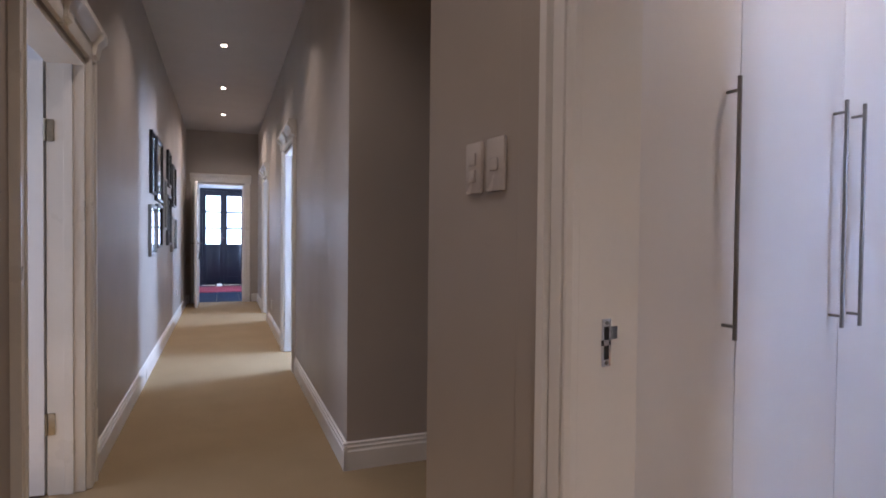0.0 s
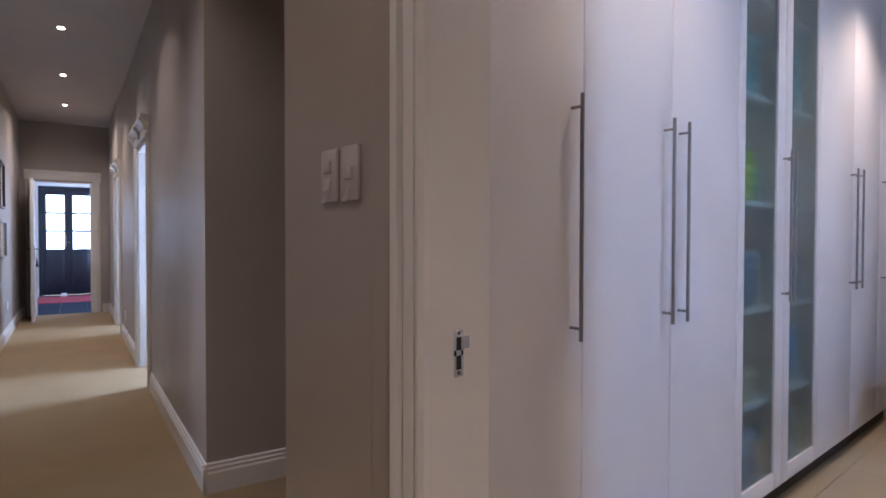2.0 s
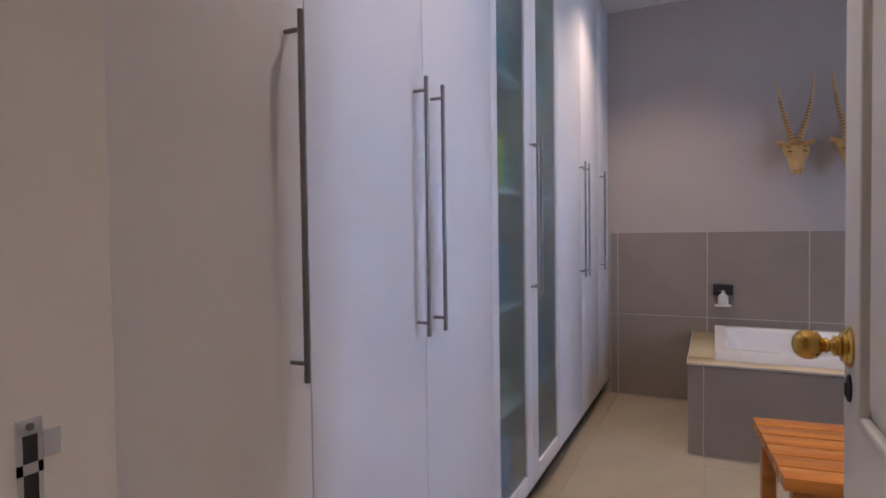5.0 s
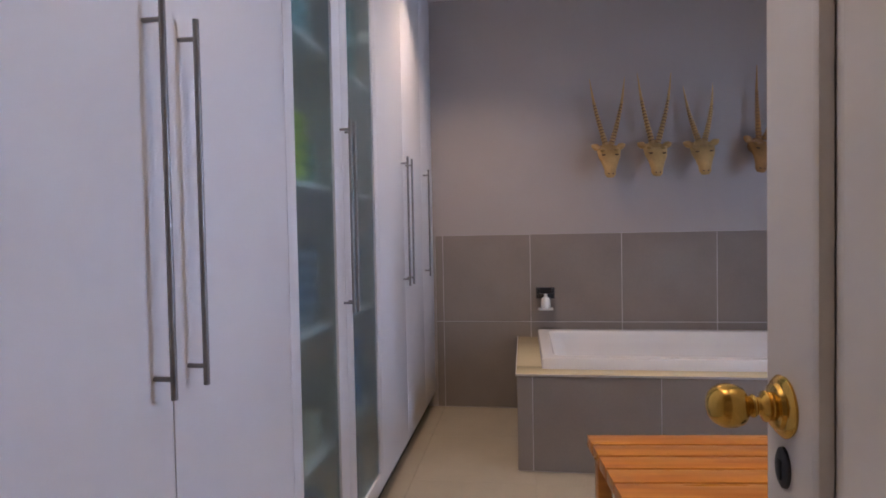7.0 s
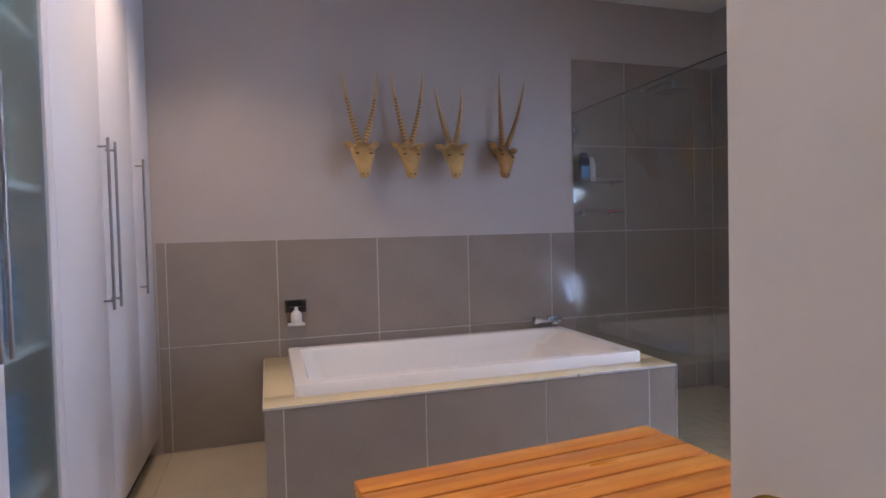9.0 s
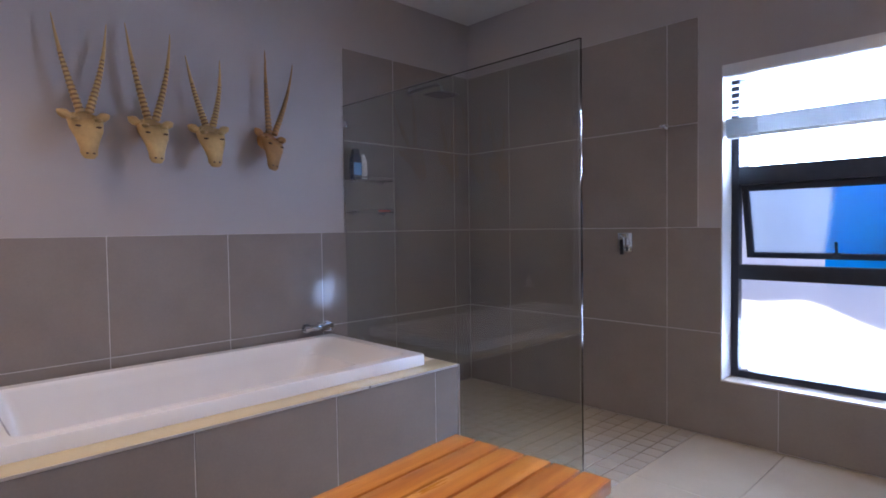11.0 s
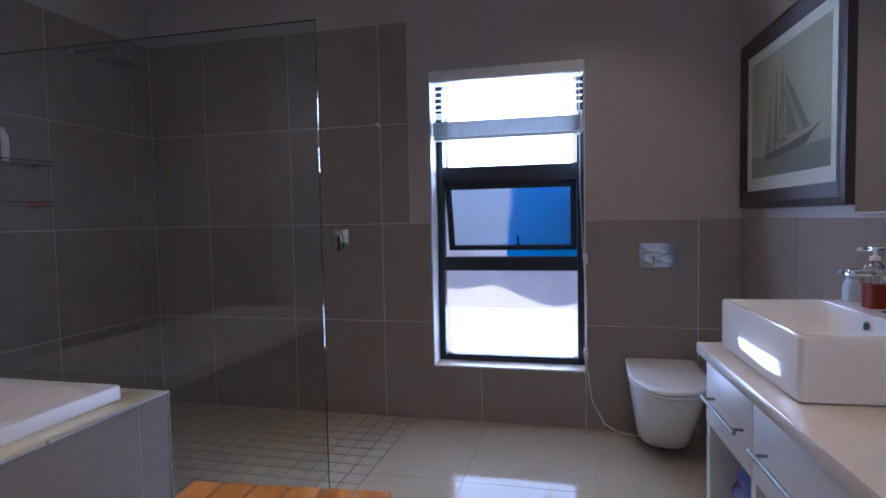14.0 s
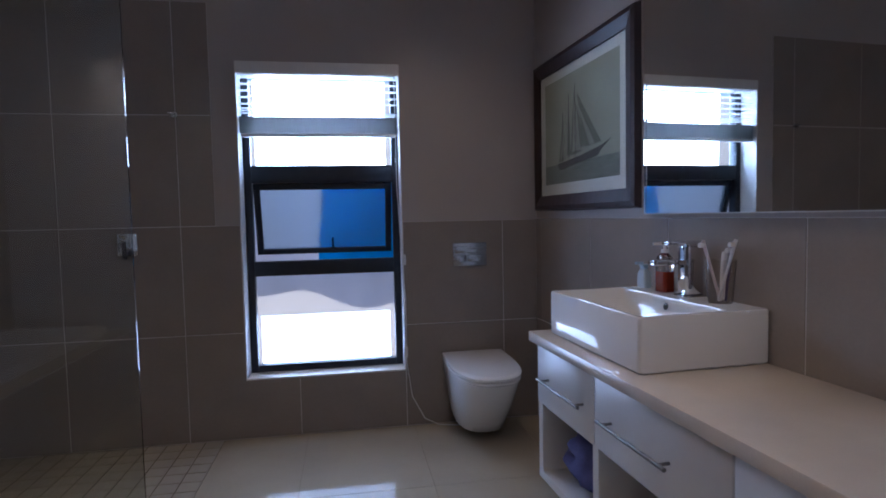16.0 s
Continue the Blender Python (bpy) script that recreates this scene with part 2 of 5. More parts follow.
def rounded(x0, y0, x1, y1, r, z, n=5):
    pts = []
    for cx, cy, a in ((x1 - r, y1 - r, 0), (x0 + r, y1 - r, 90), (x0 + r, y0 + r, 180), (x1 - r, y0 + r, 270)):
        for i in range(n + 1):
            t = radians(a + 90 * i / n)
            pts.append((cx + r * math.cos(t), cy + r * math.sin(t), z))
    return pts


def mesh_of(name, bm, mat, smooth=None):
    bmesh.ops.recalc_face_normals(bm, faces=bm.faces)
    me = bpy.data.meshes.new(name)
    bm.to_mesh(me)
    bm.free()
    me.materials.append(mat)
    if smooth is not None:
        me.shade_smooth()
        me.set_sharp_from_angle(angle=radians(smooth))
    return me


def part(name, bm, mat, parent, label="", smooth=35):
    me = bm if isinstance(bm, bpy.types.Mesh) else mesh_of(name, bm, mat, smooth)
    ob = new(name, me)
    ob.parent = parent
    if label:
        ob["label"] = label
    return ob


def thing(name, label, category, group="", m=Matrix()):
    ob = new(name)
    ob.empty_display_size = 0.1
    ob.matrix_world = m
    return tagged(ob, label, category, group)


def solid(name, bm, mat, label, category, group="", m=Matrix(), smooth=35):
    ob = new(name, mesh_of(name, bm, mat, smooth))
    ob.matrix_world = m
    return tagged(ob, label, category, group)


def structure(name, bm, mat, label="", category="", m=Matrix(), smooth=None):
    ob = new(name, mesh_of(name, bm, mat, smooth))
    ob.matrix_world = m
    return tagged(ob, label, category, kind="structure")


# ---- the large structure ----
def H(r, u, z=0.0):
    return HALL @ Vector((r, u, z))


CEIL_H, CEIL_B, TOP = 3.03, 2.82, 3.2


def slab(outline, z0, z1):
    bm = bmesh.new()
    f = bm.faces.new([bm.verts.new((p[0], p[1], z0)) for p in outline])
    r = bmesh.ops.extrude_face_region(bm, geom=[f])
    for v in r["geom"]:
        if isinstance(v, bmesh.types.BMVert):
            v.co.z = z1
    return bm


LANDING = [(2.2, -1.45), (4.60, -1.45), (4.60, 2.04), (6.65, 2.04), (6.65, 3.2), H(0.08, 0.08), H(0.08, 8.05), H(-1.3, 8.05), H(-1.3, 0.21), H(-1.8, 0.21), H(-1.8, -0.76), H(-1.3, -0.76), H(-1.3, -3.6), (2.2, -0.6)]
structure("floor_hall", slab(LANDING, -0.12, 0.0), CARPET, "tan cut-pile carpet over the hall floor", "carpet")
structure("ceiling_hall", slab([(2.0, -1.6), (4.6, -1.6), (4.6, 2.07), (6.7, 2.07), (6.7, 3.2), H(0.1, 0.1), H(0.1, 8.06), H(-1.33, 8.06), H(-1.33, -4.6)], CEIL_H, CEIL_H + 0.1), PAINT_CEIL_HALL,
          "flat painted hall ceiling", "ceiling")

# bathroom walls
WX, EX, SY, CABY = 5.005, 8.647, -2.367, 1.505
VAN = Matrix.Translation((5.005, -2.367, 0)) @ pose(0, 0, 0, 0, 0, 3.2) @ Matrix.Translation((-5.005, 2.367, 0))   # the vanity wall stands a little askew
WIN = (5.812, 6.71, 0.33, 2.095)
wall_east = structure("wall_east", boxes(((EX, SY - 0.25, -0.1), (EX + 0.2, 2.16, TOP))), PAINT_BATH, "warm grey painted bathroom wall, tiled below", "wall")
wall_south = structure("wall_south", boxes(
    ((4.52, SY - 0.25, -0.1), (WIN[0], SY, TOP)), ((WIN[1], SY - 0.25, -0.1), (EX, SY, TOP)),
    ((WIN[0], SY - 0.25, -0.1), (WIN[1], SY, WIN[2])), ((WIN[0], SY - 0.25, WIN[3]), (WIN[1], SY, TOP))), PAINT_BATH,
    "warm grey painted wall with a tall window, tiled below", "wall")
wall_west = structure("wall_west", boxes(((4.72, SY - 0.1, -0.1), (WX, 0.54, TOP))), PAINT_BATH, "warm grey painted wall behind the vanity", "wall", VAN)
structure("wall_north", boxes(((4.682, 2.0, -0.1), (EX, 2.08, TOP))), PAINT_BATH, "wall behind the wardrobes", "wall")
structure("ceiling_bathroom", boxes(((4.682, SY, CEIL_B), (EX, 2.0, CEIL_B + 0.1))), PAINT_CEIL, "flat painted bathroom ceiling", "ceiling")
floor_bath = structure("floor_bathroom", boxes(((4.60, SY, -0.12), (EX, 2.0, -0.004))), GROUT_FLOOR, "cream porcelain tiled bathroom floor", "floor")

# hall side walls round the bathroom door
structure("wall_door", boxes(((4.52, 1.436, -0.1), (4.68, 2.08, TOP)), ((4.52, 0.552, 2.066), (4.68, 1.436, TOP)), ((4.515, -1.6, -0.1), (4.53, 0.574, TOP))), PAINT_HALL,
          "greige painted wall with the bathroom doorway", "wall")
structure("plaster_band", boxes(((4.508, 1.507, 0), (4.52, 1.606, TOP - 0.2)), bevel=0.003), PAINT_HALL, "narrow raised plaster band beside the door", "wall trim")
structure("wall_landing", boxes(((2.0, -1.6, -0.1), (4.515, -1.45, TOP))), PAINT_HALL, "greige painted landing wall", "wall")
structure("wall_alcove", boxes(((6.6, 2.08, -0.1), (6.75, 3.6, TOP))), PAINT_HALL, "greige painted passage end wall", "wall")

# hall walls, in the hall's own frame
LW = -1.194
DOOR_L = (-0.74, 0.19, 2.0)
DOOR_A = (2.32, 3.2, 2.05)
DOOR_B = (5.45, 6.33, 2.05)


def wall_along(r0, r1, u0, u1, gaps):
    """A wall along the hall, with door openings (u0, u1, height)."""
    bm, u = bmesh.new(), u0
    for a, b, h in gaps:
        box(bm, (r0, u, -0.1), (r1, a, TOP))
        box(bm, (r0, a, h), (r1, b, TOP))
        u = b
    return box(bm, (r0, u, -0.1), (r1, u1, TOP))


structure("wall_hall_left", wall_along(LW - 0.15, LW, -5.2, 8.1, [DOOR_L]), PAINT_HALL, "greige satin-painted hall wall", "wall", HALL)
structure("wall_hall_right", wall_along(0, 0.15, 0.15, 8.1, [DOOR_A, DOOR_B]), PAINT_HALL, "greige satin-painted hall wall with two doorways", "wall", HALL)
structure("wall_hall_corner", boxes(((0, 0, -0.1), (2.4, 0.15, TOP))), PAINT_HALL, "greige painted wall at the hall corner", "wall", HALL)
FD = (-1.02, -0.235, 2.11)
structure("wall_hall_end", boxes(((LW, 7.99, -0.1), (FD[0], 8.1, TOP)), ((FD[1], 7.99, -0.1), (0, 8.1, TOP)), ((FD[0], 7.99, FD[2]), (FD[1], 8.1, TOP))), PAINT_HALL,
          "greige painted hall end wall with a doorway", "wall", HALL)


def side_room(name, r0, r1, u0, u1, far, wu0, wu1):
    """A plain white room beside the hall, with a window opening in the wall at r = far."""
    w = 0.1
    d = 0.12 if far > 0 else -0.12
    a, b = min(far, far + d), max(far, far + d)
    bm = boxes(((r0, u0 - w, -0.1), (r1, u0, TOP)), ((r0, u1, -0.1), (r1, u1 + w, TOP)),
               ((a, u0, -0.1), (b, wu0, TOP)), ((a, wu1, -0.1), (b, u1, TOP)), ((a, wu0, -0.1), (b, wu1, 0.8)), ((a, wu0, 2.2), (b, wu1, TOP)))
    structure("wall_" + name, bm, PAINT_ROOM, "plain white side room walls", "wall", HALL)
    structure("ceiling_" + name, boxes(((r0, u0, 2.9), (r1, u1, 3.0))), PAINT_CEIL, "plain white ceiling", "ceiling", HALL)
    structure("floor_" + name, boxes(((r0, u0, -0.12), (r1, u1, -0.002))), CARPET, "tan carpet in a side room", "carpet", HALL)


side_room("room_a", 0.152, 2.1, 2.0, 3.9, 2.1, 2.1, 3.4)
side_room("room_b", 0.152, 2.1, 5.0, 7.2, 2.1, 5.2, 6.6)
side_room("room_c", -3.3, LW - 0.152, -1.6, 1.4, -3.3, -1.2, 0.4)
# entry hall beyond the far door
# the opening in the right-hand wall is unseen, added for the entry fill
structure("wall_entry", boxes(((-2.4, 8.1, -0.1), (-2.3, 11.6, TOP)), ((1.3, 8.1, -0.1), (1.4, 9.2, TOP)), ((1.3, 10.4, -0.1), (1.4, 11.6, TOP)), ((1.3, 9.2, -0.1), (1.4, 10.4, 0.8)), ((1.3, 9.2, 2.2), (1.4, 10.4, TOP)), ((-2.4, 11.6, -0.1), (-1.1, 11.75, TOP)),
                              ((-0.05, 11.6, -0.1), (1.4, 11.75, TOP)), ((-1.1, 11.6, 2.3), (-0.05, 11.75, TOP)), ((-1.5, 10.6, -0.1), (-1.12, 11.6, TOP))), PAINT_ROOM,
          "white painted entry hall walls", "wall", HALL)
structure("ceiling_entry", boxes(((-2.3, 8.1, 3.0), (1.3, 11.6, 3.1))), PAINT_CEIL, "white entry hall ceiling", "ceiling", HALL)
floor_entry = structure("floor_entry", boxes(((-2.3, 8.02, -0.12), (1.3, 11.75, -0.006))), GROUT_DARK, "dark slate tiled entry floor", "floor", HALL)

# outdoors
structure("ground", slab([(-400, -400), (400, -400), (400, 400), (-400, 400)], -0.5, -0.16), PAVING, "pale paved ground outside the house", "ground")
structure("garden_wall", boxes(((2.0, -5.2, -0.2), (12.0, -5.0, 2.6))), OUT_WHITE, "sunlit white boundary wall", "wall")

SKIRT = [(0, 0), (0.018, 0), (0.018, 0.095), (0.013, 0.105), (0.015, 0.118), (0.008, 0.126), (0.009, 0.138), (0.0, 0.145)]


def baseboard(p0, p1, side, m=Matrix(), label="white moulded skirting board"):
    """A moulded skirting from p0 to p1, standing out towards side."""
    p0, p1, side = Vector((*p0, 0)), Vector((*p1, 0)), Vector((*side, 0))
    bm = loft(bmesh.new(), [[p + side * a + Vector((0, 0, b)) for a, b in SKIRT] for p in (p0, p1)])
    return structure("baseboard", bm, CREAM_TRIM, label, "skirting board", m)


for p0, p1, side in (((LW, 0.30), (LW, 7.99), (1, 0)), ((LW, -5.0), (LW, -0.86), (1, 0)), ((0, -0.018), (0, 2.2), (-1, 0)), ((0, 3.32), (0, 5.33), (-1, 0)), ((0, 6.45), (0, 7.99), (-1, 0)),
                     ((-0.018, 0), (2.3, 0), (0, -1)), ((LW, 7.99), (-1.14, 7.99), (0, -1)), ((-0.11, 7.99), (0, 7.99), (0, -1))):
    baseboard(p0, p1, side, HALL)
baseboard((4.515, -1.45), (4.515, 0.46), (-1, 0))
baseboard((4.52, 1.62), (4.52, 2.08), (-1, 0))
baseboard((4.52, 2.08), (6.6, 2.08), (0, 1))

# architraves: flat boards with a bead and a step, mitred by overlap at the head
ARCH = [(0, 0), (0, 0.016), (0.010, 0.024), (0.018, 0.024), (0.022, 0.008), (0.027, 0.008), (0.031, 0.020), (0.062, 0.022), (0.067, 0.008), (0.073, 0.008), (0.078, 0.028), (0.098, 0.030), (0.098, 0)]


def arch_leg(a, n, w, z0, z1):
    """A vertical architrave board: from the opening's edge a outwards along w, standing out along n."""
    a, n, w = Vector((*a, 0)), Vector((*n, 0)), Vector((*w, 0))
    return loft(bmesh.new(), [[a + w * q + n * d + Vector((0, 0, z)) for q, d in ARCH] for z in (z0, z1)])


def door_surround(name, a, b, height, n, m, mat, crown=True):
    """Legs and a head with a projecting cornice round an opening from a to b."""
    ob = thing(name, "cream painted moulded door surround with a projecting cornice", "door surround", "hall door surrounds", m)
    ob["kind"] = "structure"
    w = (Vector(b) - Vector(a)).normalized()
    part("architrave", arch_leg(a, n, -w, 0, height + 0.02), mat, ob)
    part("architrave", arch_leg(b, n, w, 0, height + 0.02), mat, ob)
    va, vb, nn, ww = Vector((*a, 0)), Vector((*b, 0)), Vector((*n, 0)), Vector((*w, 0))
    prof = [(0, 0), (0.02, 0), (0.026, 0.02), (0.026, 0.075), (0.04, 0.085), (0.055, 0.11), (0.07, 0.12), (0.07, 0.145), (0, 0.145)]
    e = 0.115
    bm = loft(bmesh.new(), [[p + nn * d + Vector((0, 0, height + 0.02 + z)) for d, z in prof] for p in (va - ww * e, vb + ww * e)])
    part("head", bm, mat, ob)
    if crown:
        for p in (va - ww * 0.05, vb + ww * 0.05, (va + vb) / 2):
            q = [p - ww * 0.045, p + ww * 0.045]
            bm = loft(bmesh.new(), [[v + nn * d + Vector((0, 0, height + 0.03 + z)) for d, z in ((0.02, 0), (0.04, 0.01), (0.05, 0.06), (0.075, 0.085), (0.078, 0.11), (0.02, 0.11))] for v in q])
            part("bracket", bm, mat, ob)
    return ob


def lining(name, a, b, z, d0, d1, m, mat, axis):
    """Jamb lining of an opening in a wall: axis 'u' runs along y, 'r' along x; d0, d1 the wall's faces."""
    t = 0.024
    def bx(p, q, z0, z1):
        return ((d0, p, z0), (d1, q, z1)) if axis == "u" else ((p, d0, z0), (q, d1, z1))
    mid = (d0 + d1) / 2
    def st(p, q, z0, z1):
        return ((mid - 0.006, p, z0), (mid + 0.03, q, z1)) if axis == "u" else ((p, mid - 0.006, z0), (q, mid + 0.03, z1))
    ob = structure(name, boxes(bx(a, a + t, 0, z), bx(b - t, b, 0, z), bx(a + t, b - t, z - t, z), st(a + t, a + t + 0.012, 0, z - t), st(b - t - 0.012, b - t, 0, z - t), bevel=0.001),
                   mat, "painted door lining with stops", "door lining", m)
    return ob


door_surround("surround_hall_left", (LW, DOOR_L[0]), (LW, DOOR_L[1]), DOOR_L[2], (1, 0), HALL, CREAM_TRIM)
door_surround("surround_hall_right", (0, DOOR_A[0]), (0, DOOR_A[1]), DOOR_A[2], (-1, 0), HALL, CREAM_TRIM)
door_surround("surround_hall_right", (0, DOOR_B[0]), (0, DOOR_B[1]), DOOR_B[2], (-1, 0), HALL, CREAM_TRIM)
door_surround("surround_hall_end", (FD[0], 7.99), (FD[1], 7.99), FD[2], (0, -1), HALL, CREAM_TRIM, crown=False)
lining("lining_hall_left", DOOR_L[0], DOOR_L[1], DOOR_L[2], LW - 0.15, LW, HALL, CREAM_TRIM, "u")
lining("lining_hall_a", DOOR_A[0], DOOR_A[1], DOOR_A[2], 0, 0.15, HALL, GLOSS_WHITE, "u")
lining("lining_hall_b", DOOR_B[0], DOOR_B[1], DOOR_B[2], 0, 0.15, HALL, GLOSS_WHITE, "u")
lining("lining_hall_end", FD[0], FD[1], FD[2], 7.99, 8.1, HALL, CREAM_TRIM, "r")

# bathroom doorway: lining, architrave, strike plate
BD0, BD1, BDH = 0.60, 1.41, 2.04
bl = structure("lining_bathroom", boxes(((4.52, 1.411, 0), (4.686, 1.436, BDH + 0.026)), ((4.52, 0.574, 0), (4.686, 0.599, BDH + 0.026)), ((4.52, 0.599, BDH), (4.686, 1.411, BDH + 0.026)), bevel=0.0015),
               GLOSS_WHITE, "white painted door lining", "door lining")
sur = thing("surround_bathroom", "white painted grooved architrave round the bathroom door", "door surround")
sur["kind"] = "structure"
part("architrave", arch_leg((4.52, 1.411), (-1, 0), (0, 1), 0, BDH + 0.1), GLOSS_WHITE, sur)
part("architrave", arch_leg((4.515, 0.599), (-1, 0), (0, -1), 0, BDH + 0.1), GLOSS_WHITE, sur)
part("head", boxes(((4.495, 0.50, BDH + 0.1), (4.52, 1.51, BDH + 0.17)), bevel=0.004), GLOSS_WHITE, sur)
strike = thing("strike_plate", "nickel strike plate with lip, screwed to the white door lining", "strike plate")
bm = boxes(((4.583, 1.4085, 0.942), (4.607, 1.4115, 0.956)), ((4.583, 1.4085, 0.985), (4.607, 1.4115, 0.996)), ((4.583, 1.4085, 1.024), (4.607, 1.4115, 1.040)),
           ((4.583, 1.4085, 0.956), (4.588, 1.4115, 1.024)), ((4.602, 1.4085, 0.956), (4.607, 1.4115, 1.024)), ((4.607, 1.4080, 0.998), (4.624, 1.4112, 1.024)))
part("plate", bm, CHROME, strike)
# no real holes: flat black insets paint the dark inside
part("keep", boxes(((4.588, 1.4105, 0.956), (4.602, 1.4113, 0.985)), ((4.588, 1.4105, 0.996), (4.602, 1.4113, 1.024))), BLACK, strike, "flat black insets for the shade inside the latch and bolt holes")
for z in (0.949, 1.032):
    part("screw", cyl(bmesh.new(), (4.5955, 1.4072, z), (4.5955, 1.409, z), 0.004, 12), STEEL, strike)


# ---- doors ----
def panel_door(name, width, height, label, mat, panels, m, category="door", th=0.042, extra=None):
    """A panelled leaf, hinged at x = 0, from y = -th to 0, running along +x."""
    ob = thing(name, label, category, "", m)
    ob["kind"] = "structure"
    st = 0.105
    bm = boxes(((0, -th, 0.008), (st, 0, height)), ((width - st, -th, 0.008), (width, 0, height)))
    zs = [0.008] + [z for p in panels for z in p] + [height]
    for z0, z1 in zip(zs[::2], zs[1::2]):
        box(bm, (st, -th, z0), (width - st, 0, z1))
    part("leaf_frame", bm, mat, ob)
    for z0, z1 in panels:
        for x0, x1 in ((st, width - st),):
            bm = bmesh.new()
            f = 0.045
            for sgn, y in ((1, 0), (-1, -th)):
                a = y - sgn * 0.014
                b = y - sgn * 0.004
                loft(bm, [[(x0, a, z0), (x1, a, z0), (x1, a, z1), (x0, a, z1)], [(x0 + 0.012, a, z0 + 0.012), (x1 - 0.012, a, z0 + 0.012), (x1 - 0.012, a, z1 - 0.012), (x0 + 0.012, a, z1 - 0.012)],
                          [(x0 + f, b, z0 + f), (x1 - f, b, z0 + f), (x1 - f, b, z1 - f), (x0 + f, b, z1 - f)]])
            part("panel", bm, mat, ob, smooth=None)
            t = 0.016
            bm = bmesh.new()
            for y0, y1 in ((-0.013, 0.003), (-th - 0.003, -th + 0.013)):
                box(bm, (x0, y0, z0), (x0 + t, y1, z1), 0.004)
                box(bm, (x1 - t, y0, z0), (x1, y1, z1), 0.004)
                box(bm, (x0 + t, y0, z0), (x1 - t, y1, z0 + t), 0.004)
                box(bm, (x0 + t, y0, z1 - t), (x1 - t, y1, z1), 0.004)
            part("moulding", bm, mat, ob)
    return ob


PANELS2 = [(0.22, 0.80), (1.16, 1.90)]
# bathroom door, open against the vanity wall; its face looks to +y
bdoor = panel_door("door_bathroom", 0.767, 2.03, "white panelled bathroom door standing open, with a brass knob", GLOSS_WHITE, [(0.30, 0.80), (0.92, 1.90)], pose(4.64, BD0, 0))


def knob_set(parent, x, z, y, s, mat, ball=True):
    """A round knob on a rose, standing out along s * y."""
    m = Matrix.Translation((x, y, z)) @ pose(0, 0, 0, -90 * s)
    prof = [(0.033, 0), (0.034, 0.003), (0.030, 0.007), (0.026, 0.008), (0.024, 0.012), (0.016, 0.015), (0.0155, 0.018), (0.017, 0.020), (0.016, 0.022), (0.010, 0.025), (0.0095, 0.029), (0.0125, 0.031),
            (0.0125, 0.034), (0.010, 0.036), (0.014, 0.039), (0.0205, 0.044), (0.0235, 0.051), (0.0245, 0.058), (0.0235, 0.065), (0.0195, 0.073), (0.013, 0.078), (0.005, 0.0805), (0.001, 0.081)]
    part("rose", lathe(bmesh.new(), prof[:6] + [(0.001, 0.0155)], 40, m), mat, parent, "polished brass rose")
    k = part("knob", lathe(bmesh.new(), [(0.0158, 0.012)] + prof[5:], 40, m), mat, parent, "polished brass knob", smooth=60)
    return k


knob_set(bdoor, 0.724, 1.027, 0.0, 1, BRASS)
knob_set(bdoor, 0.724, 1.027, -0.042, -1, BRASS)
lock = part("escutcheon", lathe(bmesh.new(), [(0.019, 0), (0.0185, 0.003), (0.015, 0.005), (0.001, 0.0055)], 28, Matrix.Translation((0.724, 0, 0.960)) @ pose(0, 0, 0, -90) @ Matrix.Diagonal((0.85, 1.2, 1, 1))), BLACK, bdoor, "dark bronze keyhole cover")
part("cover_flap", boxes(((0.719, 0.0045, 0.947), (0.729, 0.0075, 0.969)), bevel=0.002), BLACK, lock)
for z in (0.2, 1.0, 1.8):
    part("hinge", cyl(bmesh.new(), (-0.006, 0.004, z), (-0.006, 0.004, z + 0.09), 0.006, 12), OLD_BRASS, bdoor)

# open door of the left-hand room
ldoor = panel_door("door_left", 0.87, 1.98, "white panelled door standing open into a side room", GLOSS_WHITE, PANELS2, HALL @ pose(LW - 0.16, 0.16, 0, 0, 0, 180 - 6))
hinge_l = thing("hinges_left", "old brass butt hinges on the cream door lining", "hinge", "", HALL)
for z in (0.28, 1.62):
    part("hinge_leaf", boxes(((LW - 0.148, 0.160, z), (LW - 0.118, 0.1655, z + 0.1)), bevel=0.001), OLD_BRASS, hinge_l)
    part("pin", cyl(bmesh.new(), (LW - 0.152, 0.158, z), (LW - 0.152, 0.158, z + 0.1), 0.006, 10), OLD_BRASS, hinge_l)
# hall doors on the right, open inwards
panel_door("door_a", 0.82, 2.02, "white panelled door standing open into a side room", GLOSS_WHITE, PANELS2, HALL @ pose(0.155, DOOR_A[1] - 0.03, 0, 0, 0, 8))
panel_door("door_b", 0.82, 2.02, "white panelled door standing open into a side room", GLOSS_WHITE, PANELS2, HALL @ pose(0.155, DOOR_B[1] - 0.03, 0, 0, 0, 8))
# far door, open into the hall
far = panel_door("door_far", 0.785, 2.08, "white panelled door open into the hall, key and tassel in its lock", GLOSS_WHITE, PANELS2, HALL @ pose(FD[0] + 0.024, 7.985, 0, 0, 0, -89))
for s, y in ((1, 0.0), (-1, -0.042)):
    part("backplate", boxes(((0.705, min(y, y + s * 0.006), 0.88), (0.745, max(y, y + s * 0.006), 1.12)), bevel=0.002), OLD_BRASS, far)
    bm = cyl(bmesh.new(), (0.725, y, 1.06), (0.725, y + s * 0.055, 1.06), 0.009, 12)
    tube(bm, [(0.725, y + s * 0.05, 1.06), (0.68, y + s * 0.055, 1.063), (0.62, y + s * 0.05, 1.058)], [0.010, 0.009, 0.007])
    part("lever", bm, OLD_BRASS, far, "aged brass lever handle")
tassel = part("key", boxes(((0.72, 0.004, 0.93), (0.732, 0.03, 0.937))), OLD_BRASS, far)
